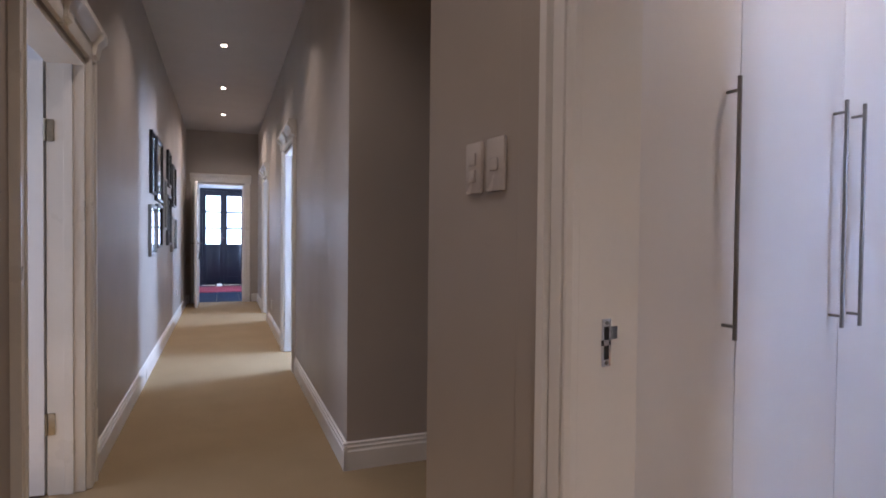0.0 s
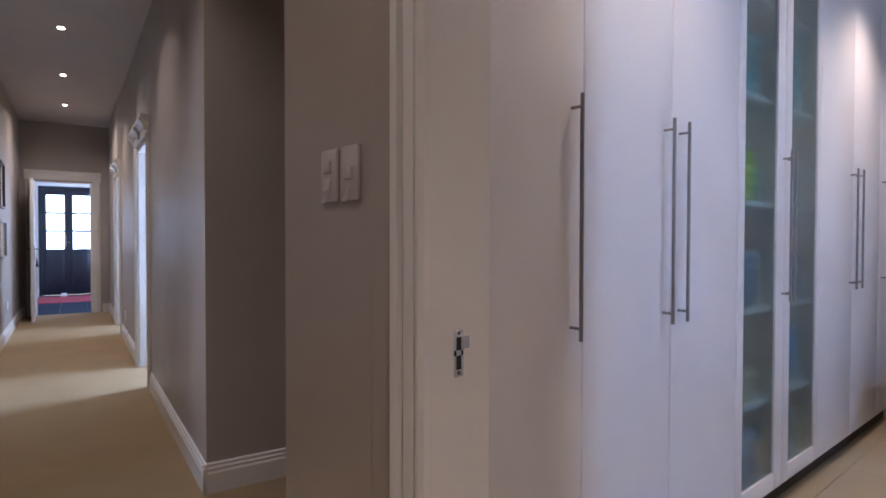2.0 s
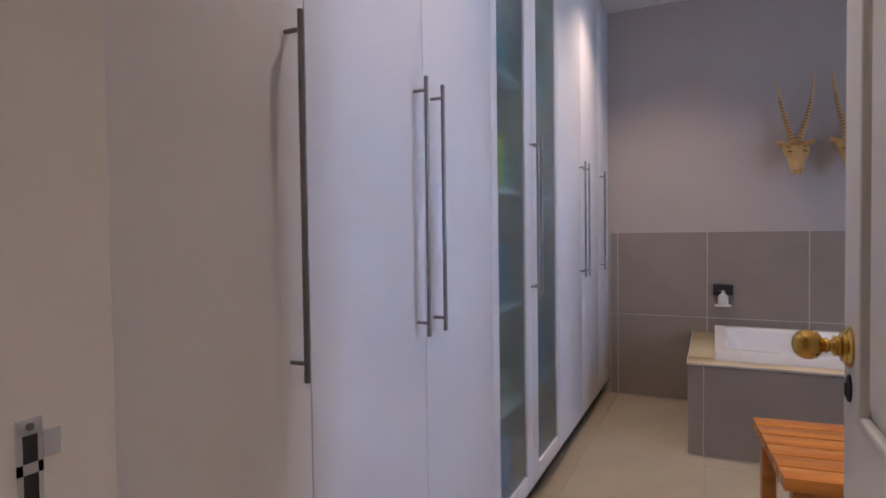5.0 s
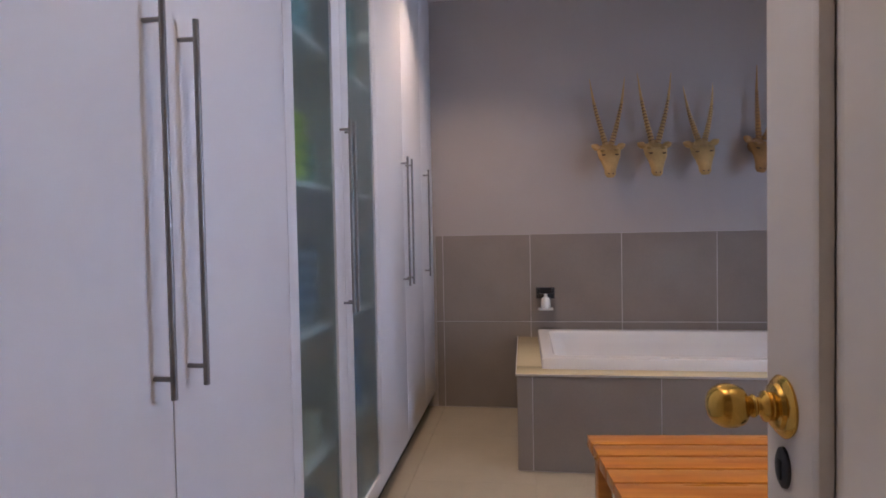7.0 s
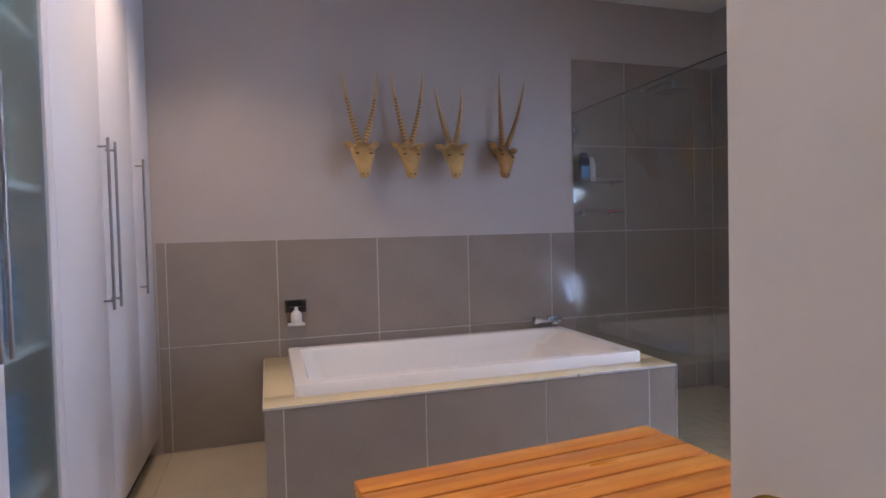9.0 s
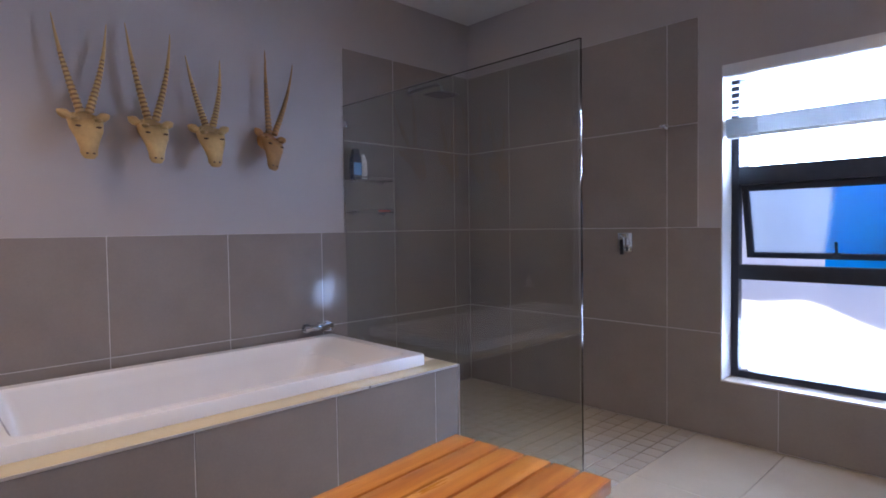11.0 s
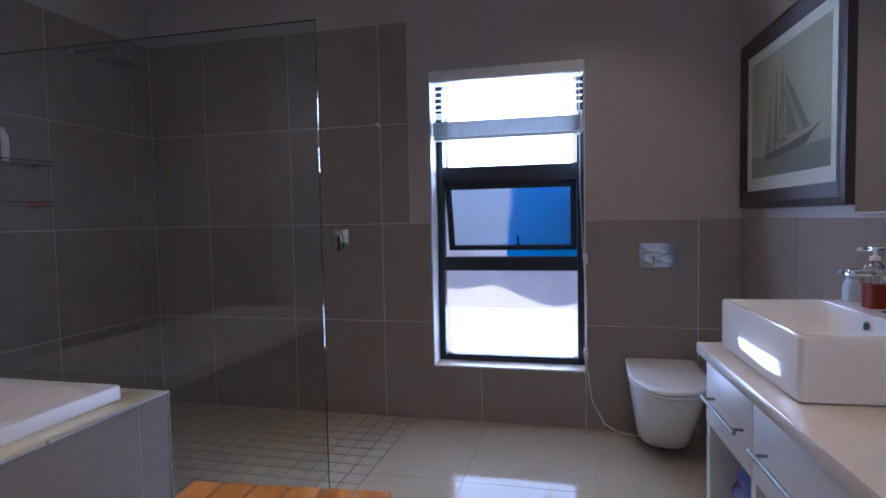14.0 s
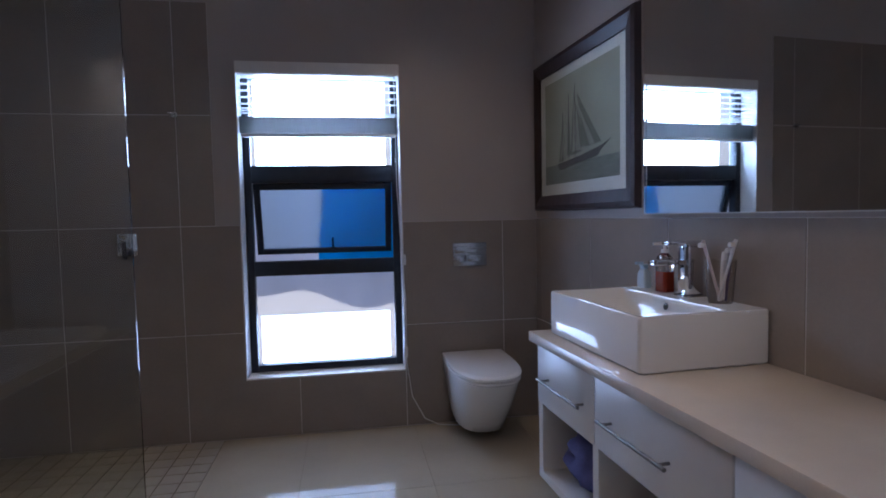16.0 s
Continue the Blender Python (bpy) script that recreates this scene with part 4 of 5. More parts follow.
for sy in (-1, 1):
    y = sy * (BL / 2 - 0.05)
    part("end_rail", boxes(((-BW / 2 + 0.065, y - 0.011, BZ - 0.094), (BW / 2 - 0.065, y + 0.011, BZ - 0.040)), bevel=0.003), TEAK, bench)

# ---- window ----
win = thing("window_1", "tall charcoal aluminium window, middle sash tilted open, frosted lower panes", "window")
win["kind"] = "structure"
FY0, FY1 = -2.56, -2.50
x0, x1, z0, z1 = WIN
fw = 0.045
part("window_frame", boxes(((x0, FY0, z0), (x0 + fw, FY1, z1)), ((x1 - fw, FY0, z0), (x1, FY1, z1)), ((x0 + fw, FY0, z0), (x1 - fw, FY1, z0 + 0.045)), ((x0 + fw, FY0, z1 - 0.04), (x1 - fw, FY1, z1)),
                           ((x0 + fw, FY0, 1.44), (x1 - fw, FY1, 1.54)), ((x0 + fw, FY0, 0.90), (x1 - fw, FY1, 0.985)), bevel=0.002), ALU_DARK, win)
for a, b, mat in ((0.375, 0.90, FROST), (1.54, 2.06, CLEAR)):
    part("pane", boxes(((x0 + fw, -2.534, a), (x1 - fw, -2.528, b))), mat, win, smooth=None).visible_shadow = False
# opening sash, hinged at its top edge and pushed out at the bottom
sash = part("sash", boxes(((-0.401, -0.02, -0.43), (-0.365, 0.02, 0)), ((0.365, -0.02, -0.43), (0.401, 0.02, 0)), ((-0.365, -0.02, -0.036), (0.365, 0.02, 0)), ((-0.365, -0.02, -0.43), (0.365, 0.02, -0.40)), bevel=0.002), ALU_DARK, win)
sash.matrix_world = pose((x0 + x1) / 2, -2.545, 1.44, -14)
p = part("sash_pane", boxes(((-0.365, -0.003, -0.40), (0.365, 0.003, -0.036))), FROST_BLUE, sash, smooth=None)
p.visible_shadow = False
part("stay_handle", boxes(((-0.05, 0.02, -0.41), (-0.038, 0.034, -0.33)), ((-0.06, 0.012, -0.412), (-0.028, 0.022, -0.392)), bevel=0.002), ALU_DARK, sash)
part("stay_arm", tube(bmesh.new(), [(x1 - 0.06, -2.53, 1.40), (x1 - 0.06, -2.60, 1.10)], 0.006, 8), ALU_DARK, win)
part("window_sill", boxes(((x0 - 0.0, -2.50, z0 - 0.0), (x1, SY + 0.006, z0 + 0.008)), bevel=0.002), QUARTZ, win, "white sill")
part("reveal", boxes(((x0, -2.50, z0 + 0.008), (x0 + 0.006, SY + 0.004, z1)), ((x1 - 0.006, -2.50, z0 + 0.008), (x1, SY + 0.004, z1))), GLOSS_WHITE, win, "white reveal")
blind = thing("venetian_blind", "white venetian blind drawn up, its slats bunched on a bottom rail", "blind")
by = -2.40
part("headrail", boxes(((x0 + 0.008, by - 0.03, 2.03), (x1 - 0.008, by + 0.05, z1 - 0.002)), bevel=0.003), SLAT, blind)
slat = mesh_of("slat", loft(bmesh.new(), [[(x, by - 0.025, 0), (x, by, 0.004), (x, by + 0.025, 0), (x, by, 0.0016)] for x in (x0 + 0.012, x1 - 0.012)]), SLAT)
for i in range(5):
    part("slat", slat, SLAT, blind).location = (0, 0, 1.872 + i * 0.036)
for i in range(29):
    part("slat", slat, SLAT, blind).location = (random.uniform(-0.002, 0.002), random.uniform(-0.002, 0.002), 1.708 + i * 0.0032)
for i in range(3):
    part("slat", slat, SLAT, blind).matrix_world = pose(0, 0, 1.806 + i * 0.006) @ Matrix.Translation((x0, 0, 0)) @ pose(0, 0, 0, 0, -1.0 - 0.5 * i) @ Matrix.Translation((-x0, 0, 0))
part("bottom_rail", boxes(((x0 + 0.02, by - 0.026, 1.690), (x1 - 0.02, by + 0.026, 1.706)), bevel=0.004), SLAT, blind)
for f in (0.2, 0.8):
    x = x0 + (x1 - x0) * f
    part("ladder_cord", cyl(bmesh.new(), (x, by + 0.024, 1.70), (x, by + 0.024, 2.03), 0.001, 6), SLAT, blind)
part("pull_cord", tube(bmesh.new(), [(x0 + 0.03, by + 0.04, 2.04), (x0 + 0.028, by + 0.04, 1.4), (x0 + 0.012, by + 0.035, 1.0), (x0 - 0.005, SY + 0.02, 0.75), (x0 - 0.004, SY + 0.02, 0.38), (x0 - 0.03, SY + 0.02, 0.18), (x0 - 0.10, SY + 0.03, 0.045), (x0 - 0.18, SY + 0.05, 0.008), (x0 - 0.30, SY + 0.08, 0.006)], 0.003, 6), PLASTIC, blind, "white pull cord trailing to the floor")
for z in (0.98, 0.44):
    part("cord_tensioner", boxes(((x0 - 0.012, SY - 0.012, z - 0.03), (x0 + 0.012, SY + 0.022, z + 0.03)), bevel=0.004), PLASTIC, blind)
# a two-coloured sheet hung in the yard, its hem sagging unevenly and touching the ground at one end
tarp = thing("garden_tarpaulin", "blue and pale grey tarpaulin hung in the shaded yard outside", "tarpaulin")


def hanging(xa, xb, y, hem, phase):
    """A loosely hanging sheet from xa to xb at y; hem gives the height of its lower edge."""
    bm, nx, nz = bmesh.new(), 28, 14
    grid = []
    for i in range(nx + 1):
        x = xa + (xb - xa) * i / nx
        lo = hem(x)
        grid.append([bm.verts.new((x + 0.035 * math.sin(4 * k / nz + phase) * (1 - k / nz), y + 0.018 * math.sin(x * 21 + phase) + 0.008 * math.sin(x * 47 + k * 0.4), lo + (1.51 - lo) * k / nz)) for k in range(nz + 1)])
    for a, b in zip(grid, grid[1:]):
        for k in range(nz):
            bm.faces.new((a[k], b[k], b[k + 1], a[k + 1]))
    bmesh.ops.solidify(bm, geom=bm.faces[:], thickness=0.004)
    return bm


def hem_line(x):
    return 0.70 + 0.055 * math.tanh((x - 6.25) * 7) + 0.022 * math.sin(x * 9.0 + 1.2)


def blue_hem(x):
    return 0.87 if x > 5.80 else max(-0.16, 0.87 - (5.80 - x) * 4.5)


part("blue_panel", hanging(5.2, 6.29, -2.85, blue_hem, 0.4), TARP, tarp, "bright blue half", smooth=60)
part("pale_panel", hanging(5.6, 7.3, -2.9, hem_line, 1.6), PALE_SHEET, tarp, "pale grey half", smooth=60)

# ---- vanity ----
VY0, VY1, VF = -1.205, 0.46, 5.478
van = thing("vanity_unit", "white vanity unit with drawers over open towel shelves", "vanity", "", VAN)
bot_z, top_z, mid_z = 0.20, 0.735, 0.50
DIV = (VY0, -0.745, -0.14, VY1)
bm = boxes(((WX + 0.008, VY0, bot_z), (VF - 0.02, VY1, bot_z + 0.03)), ((WX + 0.008, VY0, bot_z + 0.03), (WX + 0.02, VY1, top_z)), ((WX + 0.02, VY0, mid_z - 0.02), (VF - 0.022, VY1, mid_z)))
for i, y in enumerate(DIV):
    a = y if i == 0 else (y - 0.036 if i == 3 else y - 0.018)
    box(bm, (WX + 0.02, a, bot_z + 0.03), (VF - 0.004, a + 0.036, mid_z - 0.003))
    box(bm, (WX + 0.02, a, mid_z), (VF - 0.022, a + 0.036, top_z))
box(bm, (VF - 0.02, VY0, bot_z), (VF - 0.004, VY1, bot_z + 0.03))
part("carcass", bm, GLOSS_WHITE, van)
for a, b in zip(DIV, DIV[1:]):
    d = part("drawer", boxes(((VF - 0.02, a + 0.003, mid_z), (VF, b - 0.003, top_z - 0.006)), bevel=0.0015), GLOSS_WHITE, van)
    c = a + 0.245
    h = 0.17
    bm = cyl(bmesh.new(), (VF + 0.034, c - h, 0.608), (VF + 0.034, c + h, 0.608), 0.006, 14)
    for y in (c - h + 0.03, c + h - 0.03):
        cyl(bm, (VF, y, 0.608), (VF + 0.034, y, 0.608), 0.0045, 10)
    part("handle", bm, STEEL, d, "brushed steel bar handle")
part("plinth", boxes(((WX + 0.01, VY0 + 0.06, 0), (VF - 0.08, VY1 - 0.02, bot_z))), RECESS_SHADE, van, "recessed plinth, near-black for the shade under the vanity")
solid("stone_worktop", boxes(((WX + 0.008, VY0 - 0.02, top_z), (VF + 0.028, VY1 + 0.02, 0.773)), bevel=0.003), QUARTZ, "cream stone worktop on the vanity", "worktop", "", VAN)


def crumpled(name, x0, x1, y0, y1, z, h, mat, label, seed):
    """A loosely bunched towel: a soft mound with deep folds."""
    rnd = random.Random(seed)
    bm = bmesh.new()
    bmesh.ops.create_icosphere(bm, subdivisions=4, radius=1)
    off = Vector((rnd.random() * 9, rnd.random() * 9, rnd.random() * 9))
    for v in bm.verts:
        d = v.co.normalized()
        f = 1 + 0.22 * noise.noise(d * 2.2 + off) - 0.30 * abs(noise.noise(d * 4.2 + off)) + 0.05 * noise.noise(d * 11 + off)
        c = d * f
        c = Vector((max(-1, min(1, c.x * 1.2)), max(-1, min(1, c.y * 1.2)), max(-0.85, c.z)))
        v.co = Vector(((x0 + x1) / 2 + c.x * (x1 - x0) / 2, (y0 + y1) / 2 + c.y * (y1 - y0) / 2, z + (c.z + 0.85) * h / 1.85))
    return solid(name, bm, mat, label, "towel", "", VAN, smooth=80)


LILAC = material("lilac_blue_terry", (0.16, 0.16, 0.33), 0.97, vary=0.3, scale=14, grain=0.4, grain_scale=300, bump=1.0, spec=0.1)
CREAM_T = material("cream_terry", (0.55, 0.50, 0.42), 0.97, vary=0.2, scale=14, grain=0.4, grain_scale=300, bump=1.0, spec=0.1)
crumpled("towel", 5.08, 5.43, -1.15, -0.80, 0.231, 0.22, LILAC, "bunched lilac-blue towel on the open vanity shelf", 3)
for i, y in enumerate((-0.60, -0.48)):
    bm = cyl(bmesh.new(), (5.08, y, 0.231 + 0.055), (5.43, y, 0.231 + 0.055), 0.055, 24)
    bmesh.ops.bevel(bm, geom=[e for e in bm.edges if len(e.link_faces) == 2 and e.calc_face_angle(0) > 1], offset=0.012, segments=2, affect="EDGES")
    solid("rolled_towel", bm, CREAM_T, "cream towel rolled up on the open vanity shelf", "towel", "rolled towels", VAN, smooth=50)
crumpled("towel", 5.08, 5.40, 0.06, 0.40, 0.231, 0.18, CREAM_T, "cream towel on the open vanity shelf", 8)

basin = thing("basin", "rectangular white ceramic vessel basin on the vanity top", "basin", "", VAN)
bx0, bx1, by0, by1, bz0, bz1 = WX + 0.0085, 5.443, -1.16, -0.548, 0.7735, 0.936
rings = [rounded(bx0 + a, by0 + a, bx1 - a, by1 - a, r, z, 4) for a, r, z in ((0.006, 0.012, bz0), (0, 0.014, bz0 + 0.006), (0, 0.014, bz1 - 0.005), (0.004, 0.012, bz1))]
bk = 0.12
for a, r, z in ((0.014, 0.02, bz1), (0.018, 0.025, bz1 - 0.006), (0.035, 0.035, bz1 - 0.06), (0.07, 0.04, bz1 - 0.095), (0.11, 0.03, bz1 - 0.10)):
    rings.append(rounded(bx0 + bk + a * 0.6, by0 + a, bx1 - a, by1 - a, min(r, 0.04), z, 4))
part("bowl", loft(bmesh.new(), rings), CERAMIC, basin, smooth=40)
part("overflow", lathe(bmesh.new(), [(0.012, 0), (0.0125, 0.002), (0.008, 0.003), (0.007, 0.001), (0.0005, 0.001)], 20, pose(bx0 + bk + 0.021, -0.85, bz1 - 0.03, 0, 78, 0)), BLACK, basin, "dark overflow ring")
part("waste", cyl(bmesh.new(), (5.26, -0.85, bz1 - 0.1), (5.26, -0.85, bz1 - 0.094), 0.03, 20), CHROME, basin, "chrome waste")
tap = thing("basin_mixer", "tall square chrome basin mixer", "tap", "", VAN @ pose(bx0 + 0.055, -0.84, bz1) @ Matrix.Scale(1.38, 4))
part("base", boxes(((-0.028, -0.028, 0), (0.028, 0.028, 0.006)), bevel=0.001), CHROME, tap)
part("column", boxes(((-0.021, -0.021, 0.006), (0.021, 0.021, 0.125)), bevel=0.002), CHROME, tap)
part("spout", boxes(((0.021, -0.018, 0.082), (0.105, 0.018, 0.094)), bevel=0.002), CHROME, tap)
part("lever", boxes(((-0.024, -0.02, 0.131), (0.066, 0.02, 0.138)), ((-0.015, -0.015, 0.125), (0.015, 0.015, 0.131)), bevel=0.001), CHROME, tap)

soap = thing("hand_soap_bottle", "clear pump bottle half full of red-brown hand soap", "soap bottle", "", VAN @ pose(bx0 + 0.055, -0.985, bz1) @ Matrix.Diagonal((1.02, 1.02, 1.2, 1)))
PET = glass("clear_plastic", (0.9, 0.88, 0.86), 0.06)
part("soap", loft(bmesh.new(), [rounded(-0.022, -0.032, 0.022, 0.032, 0.012, z) for z in (0.001, 0.062)]), material("red_brown_liquid", (0.20, 0.025, 0.012), 0.12, vary=0.1), soap, "red-brown soap")
part("bottle", loft(bmesh.new(), [rounded(-0.022, -0.032, 0.022, 0.032, 0.012, 0.0625), rounded(-0.022, -0.032, 0.022, 0.032, 0.012, 0.085), rounded(-0.019, -0.027, 0.019, 0.027, 0.012, 0.105), rounded(-0.010, -0.012, 0.010, 0.012, 0.008, 0.118)]), PET, soap).visible_shadow = False
bm = lathe(bmesh.new(), [(0.013, 0.118), (0.013, 0.128), (0.005, 0.13), (0.005, 0.142), (0.012, 0.143), (0.012, 0.15), (0.001, 0.151)], 16)
box(bm, (0, -0.006, 0.142), (0.045, 0.006, 0.15), 0.002)
part("pump", bm, PLASTIC, soap, "white pump head")
spray = thing("cleaner_bottle", "pale blue and white bottle on the vanity", "bottle", "", VAN @ pose(bx0 + 0.05, -1.125, bz1) @ Matrix.Scale(1.15, 4))
part("body", loft(bmesh.new(), [rounded(-0.016 * k, -0.024 * k, 0.016 * k, 0.024 * k, 0.010 * k, z) for k, z in ((1, 0), (1.02, 0.02), (0.95, 0.045), (0.7, 0.058), (0.5, 0.062))]), material("milky_blue_plastic", (0.50, 0.60, 0.68), 0.3), spray)
bm = loft(bmesh.new(), [rounded(-0.008, -0.012, 0.010, 0.012, 0.006, 0.062), rounded(-0.010, -0.014, 0.014, 0.014, 0.006, 0.078)])
box(bm, (0.005, -0.006, 0.078), (0.032, 0.006, 0.086), 0.002)
part("trigger", bm, material("pale_blue_plastic", (0.35, 0.52, 0.66), 0.3), spray, "pale blue head")
cup = thing("toothbrush_cup", "clear tumbler of toothbrushes and toothpaste on the basin", "tumbler", "", VAN @ pose(bx0 + 0.049, -0.70, bz1) @ Matrix.Scale(1.3, 4))
wall = [(0.027, 0), (0.028, 0.002), (0.036, 0.105), (0.0345, 0.105), (0.0265, 0.006), (0.001, 0.006)]
part("tumbler", lathe(bmesh.new(), wall, 24), PET, cup).visible_shadow = False
for (a, b, cname, col) in (((0.0, 0.0, 0.008), (0.012, -0.05, 0.150), "pink_white", (0.62, 0.52, 0.52)), ((0.005, 0.0, 0.008), (-0.005, 0.045, 0.155), "white_plastic_b", (0.7, 0.7, 0.72)), ((-0.01, 0.005, 0.008), (-0.015, 0.02, 0.14), "dark_purple", (0.08, 0.05, 0.15))):
    a, b = Vector(a), Vector(b)
    br = part("toothbrush", tube(bmesh.new(), [a, a.lerp(b, 0.5), b], [0.004, 0.0035, 0.0045], 8), material(cname, col, 0.35), cup)
    d = (b - a).normalized()
    bm = cyl(bmesh.new(), b - d * 0.012 + Vector((0.002, 0, 0)), b - d * 0.012 + Vector((0.014, 0, 0)), 0.006, 10)
    part("bristles", bm, PLASTIC, br)
part("toothpaste_tube", loft(bmesh.new(), [rounded(-0.008, -0.004, 0.002, 0.008, 0.004, 0.01), rounded(-0.010, 0.0, 0.002, 0.012, 0.004, 0.10), rounded(-0.010, 0.004, 0.002, 0.018, 0.004, 0.125)]), PLASTIC, cup, "white toothpaste tube")

mir = thing("wall_mirror", "large frameless mirror over the vanity", "mirror", "", VAN)
part("silvering", boxes(((WX + 0.030, -1.165, 1.222), (WX + 0.034, 0.48, 2.28))), MIRROR, mir)
part("edge", boxes(((WX + 0.0005, -1.167, 1.218), (WX + 0.030, 0.482, 2.284))), GLOSS_WHITE, mir, "white mirror backing box")

# framed print of a sailing ship
PY0, PY1, PZ0, PZ1 = -2.325, -1.235, 1.245, 2.075
pic = thing("framed_ship_print", "sailing ship print with cream mount in a dark mahogany frame", "framed print", "", VAN)
fx, fw = WX, 0.085
t = 0.028
for (ya, za), (yb, zb), iy, iz in (((PY0, PZ0), (PY1, PZ0), (1, -1), (1, 1)), ((PY0, PZ1), (PY1, PZ1), (1, -1), (-1, -1)), ((PY0, PZ0), (PY0, PZ1), (1, 1), (1, -1)), ((PY1, PZ0), (PY1, PZ1), (-1, -1), (1, -1))):
    ends = []
    for (y, z), sy, sz in (((ya, za), iy[0], iz[0]), ((yb, zb), iy[1], iz[1])):
        ends.append([(fx + 0.001, y, z), (fx + t, y + sy * 0.008, z + sz * 0.008), (fx + t + 0.006, y + sy * 0.03, z + sz * 0.03), (fx + t - 0.006, y + sy * fw, z + sz * fw), (fx + 0.001, y + sy * fw, z + sz * fw)])
    part("frame_side", loft(bmesh.new(), ends), MAHOGANY, pic, smooth=None)
part("mount", boxes(((fx + 0.001, PY0 + fw, PZ0 + fw), (fx + 0.012, PY1 - fw, PZ1 - fw))), MAT_BOARD, pic, "cream mount board")
iy0, iy1, iz0, iz1 = PY0 + 0.145, PY1 - 0.145, PZ0 + 0.145, PZ1 - 0.135
SEA = material("grey_green_sea", (0.17, 0.19, 0.155), 0.8, vary=0.4, scale=12, stretch=(1, 1, 6))
SKYP = material("pale_olive_sky", (0.32, 0.33, 0.25), 0.8, vary=0.2, scale=3)
SAIL = material("sail_print", (0.30, 0.30, 0.24), 0.8, vary=0.3, scale=14)
SAIL_DARK = material("shaded_sail_print", (0.14, 0.145, 0.105), 0.8, vary=0.3, scale=14)
HULL = material("hull_print", (0.025, 0.028, 0.022), 0.8, vary=0.3, scale=30)
part("print_sky", boxes(((fx + 0.012, iy0, iz0 + 0.1), (fx + 0.0128, iy1, iz1))), SKYP, pic)
part("print_sea", boxes(((fx + 0.012, iy0, iz0), (fx + 0.0129, iy1, iz0 + 0.1))), SEA, pic)


def flat(pts, x):
    """A flat printed shape of (along, up) fractions of the picture."""
    bm = bmesh.new()
    q = [(iy0 + (iy1 - iy0) * a, iz0 + (iz1 - iz0) * b) for a, b in pts]
    return loft(bm, [[(x, y, z) for y, z in q], [(x + 0.0005, y, z) for y, z in q]])


for k, pts in enumerate(([(0.22, 0.20), (0.29, 0.62), (0.34, 0.22)], [(0.30, 0.22), (0.37, 0.78), (0.44, 0.24)], [(0.40, 0.24), (0.45, 0.83), (0.55, 0.26)], [(0.50, 0.27), (0.47, 0.84), (0.68, 0.28)], [(0.60, 0.29), (0.49, 0.80), (0.80, 0.30)], [(0.25, 0.24), (0.30, 0.58), (0.32, 0.25)], [(0.345, 0.25), (0.375, 0.70), (0.405, 0.26)], [(0.43, 0.27), (0.455, 0.74), (0.50, 0.28)], [(0.54, 0.29), (0.48, 0.72), (0.62, 0.30)], [(0.66, 0.30), (0.50, 0.70), (0.72, 0.305)])):
    part("print_sail", flat(pts, fx + 0.0131 + 0.00015 * k), SAIL if k in (1, 3, 5, 7, 9) else SAIL_DARK, pic)
part("print_hull", flat([(0.20, 0.19), (0.55, 0.225), (0.80, 0.27), (0.92, 0.315), (0.80, 0.235), (0.76, 0.19), (0.24, 0.125)], fx + 0.0148), HULL, pic)
for a, b in ((0.29, 0.66), (0.38, 0.82), (0.47, 0.88)):
    part("print_mast", flat([(a - 0.004, 0.18), (a + 0.004, 0.18), (a + 0.003, b), (a - 0.003, b)], fx + 0.0150), HULL, pic)
part("picture_glass", boxes(((fx + 0.0175, PY0 + fw, PZ0 + fw), (fx + 0.0190, PY1 - fw, PZ1 - fw))), CLEAR, pic, smooth=None).visible_shadow = False

# ---- toilet ----
wc = thing("toilet", "white wall-hung ceramic toilet with closed lid", "toilet")
tcx, ty0 = 5.42, SY + 0.007


def dshape(w, y0, y1, z, n=14, flatpart=0.38):
    """A D-shaped outline: straight at the wall, round at the front."""
    ym = y0 + (y1 - y0) * flatpart
    pts = [(tcx - w * 0.97, y0, z), (tcx + w * 0.97, y0, z)]
    for i in range(n + 1):
        a = math.pi * i / n
        pts.append((tcx + w * math.copysign(abs(math.cos(a)) ** 0.75, math.cos(a)), ym + (y1 - ym) * math.sin(a) ** 0.85, z))
    return pts


part("bowl", loft(bmesh.new(), [dshape(w, ty0, y, z) for w, y, z in ((0.115, -2.06, 0.062), (0.132, -1.99, 0.068), (0.142, -1.95, 0.12), (0.157, -1.86, 0.22), (0.172, -1.79, 0.32), (0.178, -1.755, 0.372), (0.178, -1.75, 0.382))]), CERAMIC, wc, smooth=50)
part("seat", loft(bmesh.new(), [dshape(w, ty0 + 0.02, y, z) for w, y, z in ((0.180, -1.748, 0.385), (0.185, -1.742, 0.389), (0.185, -1.742, 0.399), (0.181, -1.748, 0.402))]), CERAMIC, wc, smooth=40)
part("lid", loft(bmesh.new(), [dshape(w, ty0 + 0.015, y, z) for w, y, z in ((0.181, -1.746, 0.405), (0.187, -1.738, 0.409), (0.187, -1.738, 0.421), (0.182, -1.746, 0.427), (0.160, -1.78, 0.429))]), CERAMIC, wc, smooth=40)
fl = thing("flush_plate", "chrome dual flush plate on the tiled wall", "flush plate", "", pose(5.421, SY + 0.006, 1.001))
part("plate", boxes(((-0.102, 0, -0.068), (0.102, 0.010, 0.068)), bevel=0.004), SATIN, fl)
for a, b, c, d in ((-0.09, 0.09, 0.008, 0.048), (-0.09, 0.012, -0.044, -0.002), (0.020, 0.09, -0.044, -0.002)):
    part("button", boxes(((a, 0.010, c), (b, 0.020, d)), bevel=0.005), SATIN, fl)

